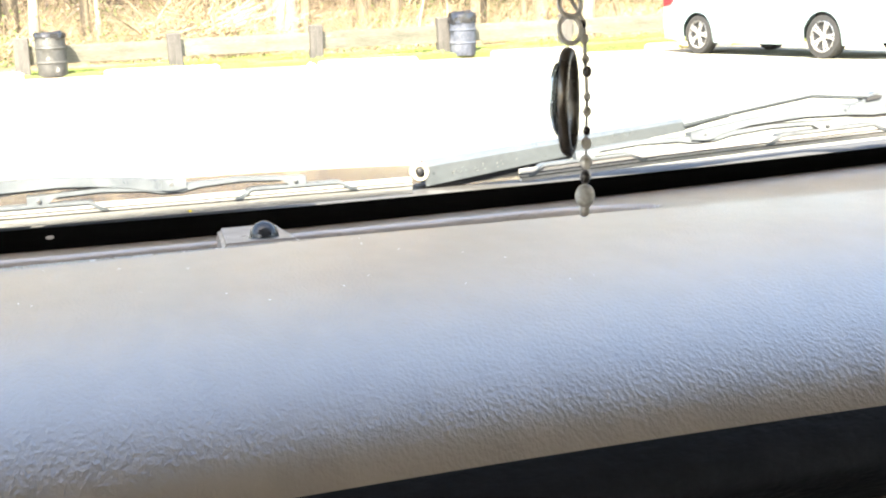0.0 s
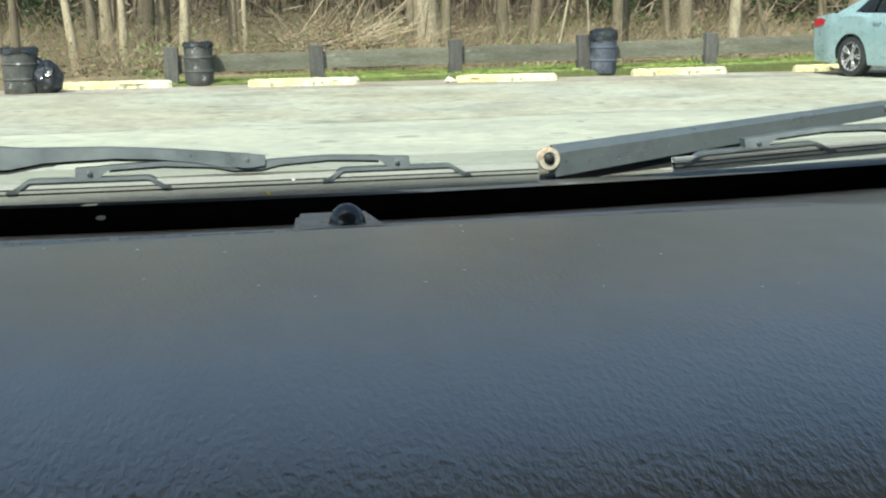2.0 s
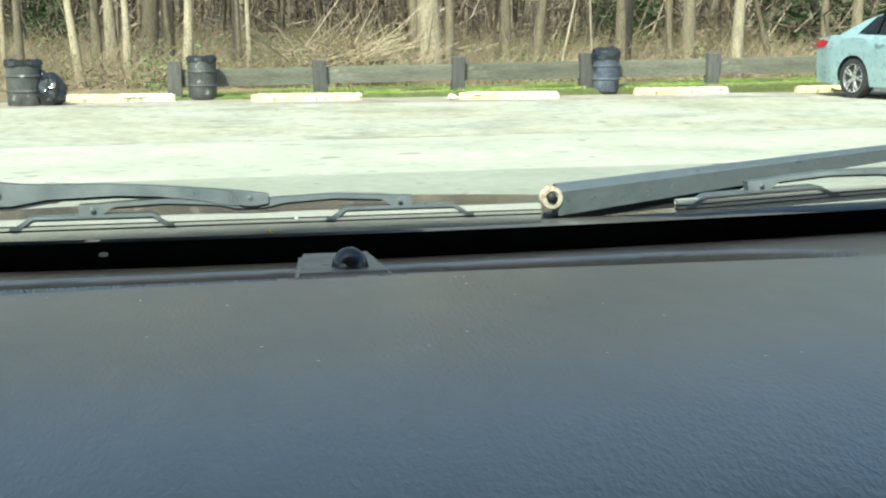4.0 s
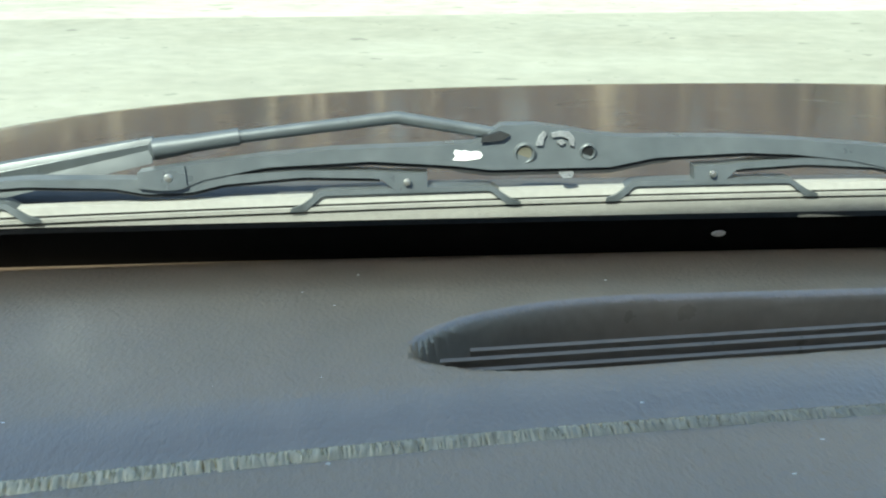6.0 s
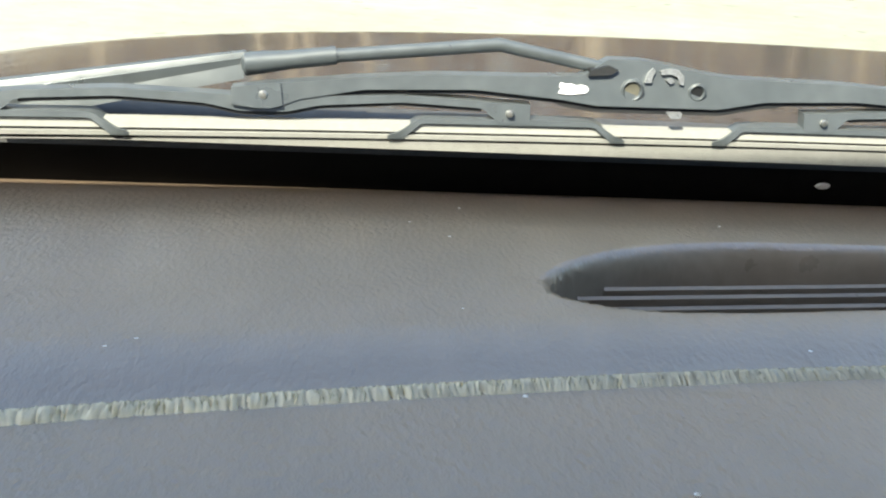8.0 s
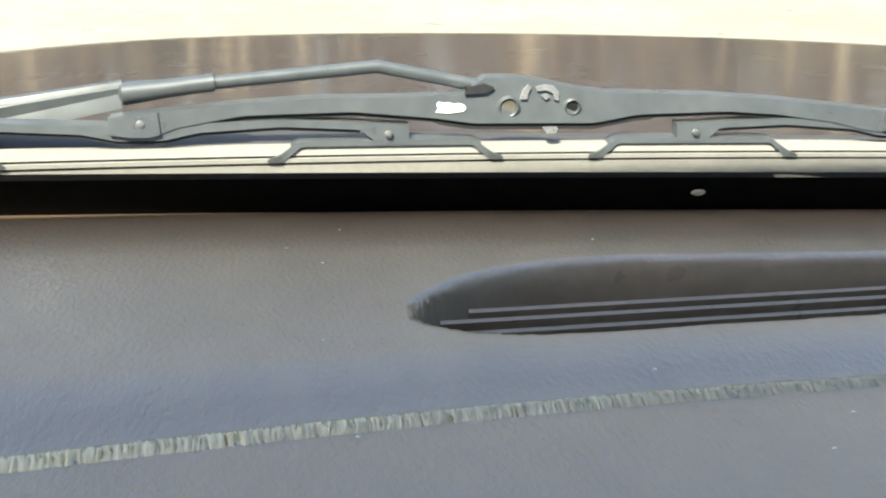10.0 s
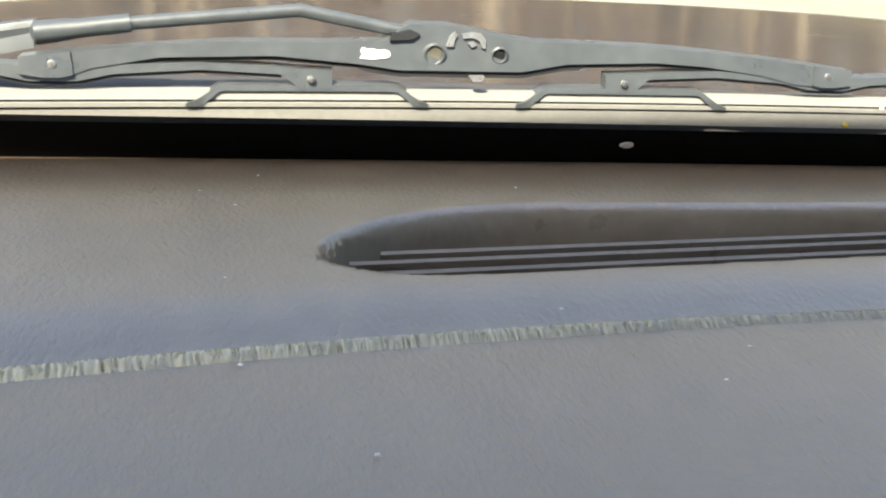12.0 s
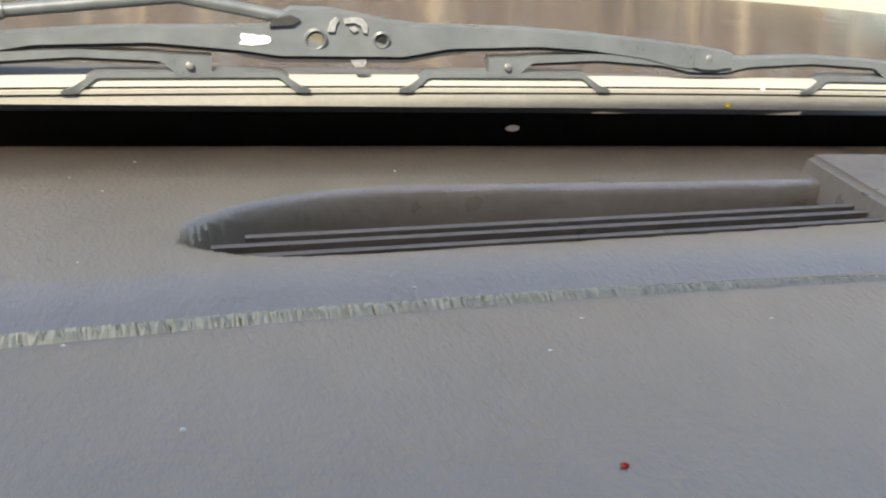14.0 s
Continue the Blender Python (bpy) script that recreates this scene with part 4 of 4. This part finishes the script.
def drum(label, m, mat, rim_bag, seed, wide=1.0):
    owner = thing("trash_drum", label, "trash drum", m, "trash drums")
    b = bmesh.new()
    r = 0.235
    ribs = [(r * 0.97, 0.0), (r, 0.015), (r, 0.22), (r + 0.012, 0.235), (r + 0.012, 0.25), (r, 0.265), (r, 0.47), (r + 0.012, 0.485), (r + 0.012, 0.50), (r, 0.515), (r, 0.70), (r + 0.010, 0.71), (r + 0.010, 0.73), (r - 0.012, 0.73), (r - 0.014, 0.45)]
    ribs = [(q * wide, z * 0.92) for q, z in ribs]
    lathe(b, ribs, 32)
    for v in b.verts:
        v.co += Vector((v.co.x, v.co.y, 0)) * 0.02 * noise.noise(v.co * 4 + Vector((seed, 0, 0)))
    part("drum", b, mat, owner, smooth=40)
    b = bmesh.new()
    rr = random.Random(seed)
    prof = [(r + 0.016, 0.63 if rim_bag else 0.67), (r + 0.020, 0.68), (r + 0.018, 0.71), (r + 0.018, 0.745), (r + (0.012 if rim_bag else -0.01), 0.80 if rim_bag else 0.765), (r * 0.7, 0.845 if rim_bag else 0.75), (0.01, 0.85 if rim_bag else 0.71)]
    prof = [(q * wide, z * 0.92) for q, z in prof]
    lathe(b, prof, 48)
    for v in b.verts:
        v.co += v.normal * 0 + Vector((noise.noise(v.co * 11 + Vector((seed, 0, 0))), noise.noise(v.co * 11 + Vector((0, seed, 0))), 1.6 * noise.noise(v.co * 9 + Vector((0, 0, seed))))) * 0.025
    part("bag_liner", b, BAG, owner, "shiny black bin liner", smooth=25)
    return owner


drum("battered dark steel trash drum with a black liner", pose(-6.42, 17.36, 0, 0, 0, 20), DRUM, False, 1, 1.13)
drum("battered dark steel trash drum with a shiny black liner", pose(-4.0, 18.84, 0.02, 0, 0, 70), DRUM, False, 2)
drum("bluish steel trash drum with a bulging black bag", pose(2.93, 20.16, 0.05, 0, 0, 140), DRUM_BLUE, True, 3)
bm = bmesh.new()
bmesh.ops.create_icosphere(bm, subdivisions=4, radius=0.24)
for v in bm.verts:
    d = v.co.normalized()
    v.co = Vector((d.x * 0.255, d.y * 0.22, d.z * 0.28)) * (1 + 0.16 * noise.noise(d * 2.2) + 0.12 * noise.noise(d * 6) + 0.05 * abs(noise.noise(d * 14)))
    v.co.z = max(v.co.z, -0.20)
    if d.z > 0.75:
        v.co.x -= 0.10 * (d.z - 0.75) / 0.25
        v.co.z += 0.06 * (d.z - 0.75) / 0.25
solo("trash_bag", bm, BAG, "full shiny black trash bag leaning on the drum", "trash bag", pose(-6.06, 17.40, 0.20), smooth=25)

# ---- woods ----


def tree(x, y, height, radius, lean, mat, seed, limbs=7, label="bare pale-barked young tree at the wood's edge"):
    r = random.Random(seed)
    owner = thing("tree", label, "tree", pose(x, y, 0.05), "bare trees")
    b = bmesh.new()
    spine, radii = [], []
    dx, dy = lean
    n = 9
    for i in range(n + 1):
        u = i / n
        spine.append(Vector((dx * height * u + 0.25 * radius * 6 * noise.noise((seed, u * 3, 0)), dy * height * u + 0.25 * radius * 6 * noise.noise((seed, u * 3, 9)), height * u)))
        radii.append(radius * (1.35 if i == 0 else 1.0 - 0.8 * u))
    sweep(b, spine, radii, 9, up=Vector((0, 1, 0)))
    part("trunk", b, mat, owner, smooth=60)
    b = bmesh.new()
    for k in range(limbs):
        u = r.uniform(0.25, 0.95)
        i = min(n - 1, int(u * n))
        p = spine[i].lerp(spine[i + 1], u * n - i)
        a, long = r.uniform(0, 2 * math.pi), height * r.uniform(0.12, 0.30)
        d = Vector((math.cos(a), math.sin(a), r.uniform(0.5, 1.4))).normalized()
        q = p + d * long * 0.5
        e = q + (d + Vector((0, 0, 0.25)) + Vector((r.uniform(-0.3, 0.3), r.uniform(-0.3, 0.3), 0))).normalized() * long * 0.5
        rr = radius * 0.32 * (1.1 - u)
        sweep(b, [p, q, e], [rr + 0.006, rr * 0.7 + 0.004, 0.003], 5, caps=False)
        for _ in range(3):
            s = q.lerp(e, r.uniform(0, 1))
            t = s + Vector((r.uniform(-1, 1), r.uniform(-1, 1), r.uniform(0, 1.2))).normalized() * long * 0.35
            sweep(b, [s, t], [rr * 0.35 + 0.003, 0.002], 4, caps=False)
    part("crown", b, mat, owner, smooth=60)
    return owner


def seen_at(side, far):
    """A plan point far ahead of the eye, side metres to the right at twenty metres."""
    return side * far / 20.0, 0.03 + far


EDGE_TREES = [(-7.75, 21.5, 9, 0.055, (0.02, 0.0), 0), (-7.45, 21.2, 10, 0.08, (-0.03, 0), 1), (-6.4, 22.0, 9, 0.09, (-0.10, 0), 0), (-6.1, 24.0, 12, 0.12, (0.02, 0), 1), (-5.55, 22.3, 9, 0.085, (-0.035, 0), 0), (-5.2, 24.5, 14, 0.19, (0.01, 0), 1), (-4.5, 21.8, 10, 0.10, (0.0, 0), 0), (-3.62, 23.5, 11, 0.10, (0.01, 0), 1), (-3.4, 23.0, 10, 0.055, (0.0, 0), 0), (-0.18, 24.0, 15, 0.26, (0.0, 0), 0), (-0.45, 24.1, 12, 0.10, (-0.06, 0), 1), (0.12, 24.1, 12, 0.11, (0.03, 0), 1), (1.15, 26.0, 14, 0.13, (-0.05, 0), 1), (1.65, 26.0, 13, 0.12, (0.07, 0), 1), (2.05, 22.5, 6, 0.03, (0.20, 0), 0), (2.7, 24.0, 7, 0.035, (-0.05, 0), 0), (3.15, 24.0, 12, 0.12, (0.0, 0), 1), (4.35, 25.0, 13, 0.15, (0.0, 0), 1), (5.2, 23.0, 11, 0.13, (0.01, 0), 0), (5.9, 26.0, 9, 0.07, (-0.3, 0), 1), (7.3, 25.0, 12, 0.13, (0.02, 0), 1), (8.8, 25.0, 12, 0.12, (-0.02, 0), 0), (-8.8, 23, 11, 0.10, (0.02, 0), 1), (-9.8, 22, 10, 0.12, (-0.02, 0), 0), (-11, 24, 12, 0.14, (0.0, 0), 1)]
for i, (side, far, h, r, lean, pale) in enumerate(EDGE_TREES):
    x, y = seen_at(side, far)
    tree(x, y, h * 1.5, r * 0.88, lean, BARK if pale == 0 else BARK_GREY, i + 1, label="bare pale-barked young tree at the wood's edge" if pale == 0 else "bare grey-brown tree at the wood's edge")
rng = random.Random(21)
for i in range(60):
    far = rng.uniform(25, 44)
    side = rng.uniform(-16, 17)
    x, y = seen_at(side, far)
    tree(x, y, rng.uniform(12, 20), rng.uniform(0.045, 0.15), (rng.uniform(-0.06, 0.06), 0), BARK if rng.random() < 0.35 else BARK_GREY, 100 + i, limbs=6, label="bare slender tree deeper in the woods")


def sticks(name, mat, label, category, count, seed, region, length, thick, lift, upright):
    """Many thin dry stems as one object."""
    r = random.Random(seed)
    verts, faces = [], []
    for _ in range(count):
        x, y, z = region(r)
        d = Vector((r.uniform(-1, 1), r.uniform(-1, 1), r.uniform(*upright))).normalized()
        long, w = r.uniform(*length), r.uniform(*thick)
        side = d.cross(Vector((0.3, 0.9, 0.2))).normalized() * w
        other = d.cross(side).normalized() * w
        p, q = Vector((x, y, z + r.uniform(*lift))), None
        q = p + d * long + Vector((0, 0, -0.04 * long))
        k = len(verts)
        verts += [p + side, p - side * 0.5 + other * 0.87, p - side * 0.5 - other * 0.87, q + side * 0.4, q - side * 0.2 + other * 0.35, q - side * 0.2 - other * 0.35]
        faces += [(k, k + 1, k + 4, k + 3), (k + 1, k + 2, k + 5, k + 4), (k + 2, k, k + 3, k + 5)]
    me = bpy.data.meshes.new(name)
    me.from_pydata([tuple(v) for v in verts], [], faces)
    me.materials.append(mat)
    return tagged(new(name, me), label, category, kind="stuff")


def wood_floor(x, y):
    return -0.012 + 0.25 * smooth_step(y - SLOPE * x, 21.5, 27) + 0.05 * max(0, y - 27) + 0.07 * max(0, y - 42)


def near_wood(r):
    side, far = r.uniform(-13, 14), 22.0 + 20 * r.random() ** 1.6
    x, y = seen_at(side, far)
    return x, y + SLOPE * min(x, 10) * 0.6, wood_floor(x, y)


def far_wood(r):
    side, far = r.uniform(-20, 22), r.uniform(36, 60)
    x, y = seen_at(side, far)
    return x, y, wood_floor(x, y) - 0.2


def canopy(r):
    side, far = r.uniform(-28, 30), r.uniform(27, 60)
    x, y = seen_at(side, far)
    return x, y, 0.8 + 17 * r.random() ** 1.1


def evergreen(r):
    side, far = r.choice((3.3, 6.2, 7.4, 8.3, -6.9)) + r.gauss(0, 0.35), r.uniform(34, 40)
    x, y = seen_at(side, far)
    return x, y, wood_floor(x, y) + abs(r.gauss(0.9, 1.0))


def pile(r):
    x, y = seen_at(r.gauss(-1.75, 0.6), r.uniform(22.5, 25))
    return x, y, wood_floor(x, y) + 0.1


sticks("undergrowth", TWIG, "tangled dry stems and saplings of the wood", "undergrowth", 24000, 3, near_wood, (0.25, 1.2), (0.003, 0.010), (-0.1, 0.35), (-0.1, 1.1))
sticks("brush_pile", TWIG, "pile of dead pale branches behind the fence", "brush pile", 420, 5, pile, (0.6, 2.2), (0.008, 0.022), (0.0, 0.5), (-0.15, 0.5))
sticks("far_woods", BARK_FAR, "dense far grey-brown tree stems", "woods", 1700, 6, far_wood, (11, 19), (0.025, 0.11), (-0.2, 0.0), (5, 14))
sticks("treetops", BARK_FAR, "bare tangled twigs of the treetops", "treetops", 60000, 8, canopy, (0.6, 2.4), (0.010, 0.034), (0.0, 0.0), (0.0, 1.6))
sticks("evergreens", EVERGREEN, "dark green far evergreen boughs", "evergreens", 2600, 9, evergreen, (0.3, 0.8), (0.02, 0.06), (0.0, 0.0), (-0.4, 0.5))
verts, faces = [], []
rng = random.Random(11)
for c in range(90):
    x, y, z = near_wood(rng)
    spread = rng.uniform(0.2, 0.6)
    for _ in range(120):
        p = Vector((x + rng.gauss(0, spread), y + rng.gauss(0, spread), z + abs(rng.gauss(0.15, 0.4))))
        a = Vector((rng.uniform(-1, 1), rng.uniform(-1, 1), rng.uniform(-1, 1))).normalized() * 0.035
        b = a.cross(Vector((rng.uniform(-1, 1), rng.uniform(-1, 1), 0.3))).normalized() * 0.022
        k = len(verts)
        verts += [tuple(p - a), tuple(p + b), tuple(p + a), tuple(p - b)]
        faces.append((k, k + 1, k + 2, k + 3))
me = bpy.data.meshes.new("shrubs")
me.from_pydata(verts, [], faces)
me.materials.append(LEAF)
tagged(new("shrubs", me), "sparse fresh green leaves of low shrubs", "shrubs", kind="stuff")

# ---- pale blue sedan ----
AHEAD = Vector((0.35, -0.937, 0))
SEDAN = Matrix.Translation((8.07, 17.53, 0)) @ Matrix.Rotation(math.atan2(AHEAD.y, AHEAD.x), 4, "Z")
sedan = thing("parked_car", "pale blue sedan parked at the far edge of the lot", "car", SEDAN)
WB, TYRE_R = 1.395, 0.33


def half_width(x, z):
    """Half the body's breadth at a height, narrower at nose, tail and roof."""
    w = 0.915 - 0.10 * smooth_step(abs(x), 1.7, 2.42) ** 2
    if z < 0.45:
        w -= 0.05 * (0.45 - z) / 0.25
    if z > 0.72:
        w -= 0.04 * (z - 0.72)
    return w


def lower_edge(x):
    z = 0.20 + 0.05 * smooth_step(abs(x), 1.7, 2.4)
    for c in (-WB, WB):
        d = abs(x - c)
        if d < 0.37:
            z = max(z, 0.33 + math.sqrt(max(0, 0.37**2 - d * d)))
    return z


def upper_edge(x):
    """The shoulder line, bonnet and boot lid."""
    if x > 0.9:
        return 0.98 - 0.30 * smooth_step(x, 0.7, 2.41) ** 1.5
    if x < -1.5:
        return 1.03 - 0.05 * smooth_step(-x, 1.9, 2.41)
    return 0.98 + 0.05 * smooth_step(-x, -0.9, 1.5)


bm = bmesh.new()
stations = sorted(set(spaced(-2.41, 2.41, 0.07) + [c + d for c in (-WB, WB) for d in (-0.371, -0.36, -0.34, 0.34, 0.36, 0.371)]))
ring_rows = []
for x in stations:
    lo, hi = lower_edge(x), upper_edge(x)
    ring = []
    for sgn in (-1, 1):
        col = []
        for i in range(8):
            z = lo + (hi - lo) * i / 7
            w = half_width(x, z) - 0.05 * (i == 7)
            crease = 0.010 * math.exp(-((z - 0.76) / 0.04) ** 2)
            col.append(bm.verts.new((x, sgn * (w + crease), z)))
        ring.append(col)
    ring_rows.append(ring)
for a, b in zip(ring_rows, ring_rows[1:]):
    for s in (0, 1):
        for i in range(7):
            bm.faces.new((a[s][i], a[s][i + 1], b[s][i + 1], b[s][i]))
    bm.faces.new((a[0][7], a[1][7], b[1][7], b[0][7]))
for end in (ring_rows[0], ring_rows[-1]):
    for i in range(7):
        bm.faces.new((end[0][i], end[0][i + 1], end[1][i + 1], end[1][i]))
body = part("body", bm, CAR_PAINT, sedan, smooth=35)
bm = bmesh.new()
sheet(bm, [-1.0, -0.8, 0, 0.8, 1.0], [(-1.95, 1.01), (-1.35, 1.28), (-0.9, 1.41), (-0.3, 1.46), (0.2, 1.44), (0.55, 1.33), (1.15, 0.98)], lambda s, p: Vector((p[0], s * (0.82 - 0.24 * (p[1] - 0.98) / 0.48), p[1] - 0.02 * s * s)))
part("roof", bm, CAR_PAINT, body, smooth=40)
for sgn in (-1, 1):
    for outline in ([(-1.40, 1.05), (-0.98, 1.04), (-0.98, 1.35), (-1.14, 1.31)], [(-0.92, 1.03), (-0.06, 1.02), (-0.06, 1.41), (-0.92, 1.37)], [(0.0, 1.02), (1.02, 0.99), (0.55, 1.30), (0.0, 1.41)]):
        bm = bmesh.new()
        slab(bm, outline, 0.0, 0.012, lambda a, b, d: Vector((a, sgn * (0.845 - 0.24 * (b - 0.98) / 0.48 + d), b)))
        part("window", bm, CAR_GLASS, sedan, "dark tinted glass")
    bm = bmesh.new()
    slab(bm, [(-1.94, 0.99), (-1.30, 1.00), (-1.04, 1.36), (-1.35, 1.27)], -0.012, -0.003, lambda a, b, d: Vector((a, sgn * (0.845 - 0.24 * (b - 0.98) / 0.48 + d), b)))
    part("rear_pillar", bm, CAR_PAINT, sedan)
    bm = bmesh.new()
    slab(bm, [(-2.40, 0.80), (-2.12, 0.84), (-2.05, 0.92), (-2.25, 0.96), (-2.41, 0.93)], -0.01, 0.012, lambda a, b, d: Vector((a, sgn * (half_width(a, b) + d), b)))
    part("tail_lamp", bm, TAIL_RED, sedan, "red tail lamp")
    for hx in (-0.78, 0.15):
        bm = bmesh.new()
        sweep(bm, [(hx - 0.09, sgn * 0.925, 0.88), (hx - 0.05, sgn * 0.945, 0.885), (hx + 0.05, sgn * 0.945, 0.885), (hx + 0.09, sgn * 0.925, 0.88)], 0.012, 8)
        part("door_handle", bm, CAR_PAINT, sedan)
    for wx in (-WB, WB):
        hub = part("wheel_well", box(bmesh.new(), (wx - 0.36, sgn * 0.55 - 0.12, 0.22), (wx + 0.36, sgn * 0.55 + 0.12, 0.75)), TYRE, sedan, "dark wheel arch lining")
        flip = Matrix.Translation((wx, sgn * 0.79, TYRE_R)) @ Matrix.Rotation(radians(-90 * sgn), 4, "X")
        bm = bmesh.new()
        lathe(bm, [(0.20, -0.10), (0.31, -0.10), (0.33, -0.07), (0.33, 0.07), (0.315, 0.10), (0.235, 0.105), (0.225, 0.06)], 40, flip)
        wheel = part("wheel", bm, TYRE, sedan)
        bm = bmesh.new()
        lathe(bm, [(0.235, 0.02), (0.236, 0.10), (0.222, 0.103), (0.214, 0.06), (0.21, 0.02)], 40, flip)
        lathe(bm, [(0.001, 0.05), (0.05, 0.05), (0.055, 0.09), (0.03, 0.098), (0.001, 0.098)], 20, flip)
        for k in range(10):
            turn = Matrix.Rotation(2 * math.pi * (k // 2) / 5 + (0.16 if k % 2 else -0.16), 4, "Z")
            box(bm, (0.04, -0.014, 0.065), (0.225, 0.014, 0.09), 0.004, 1, flip @ turn)
        part("rim", bm, ALLOY, wheel, "silver five-spoke rim")
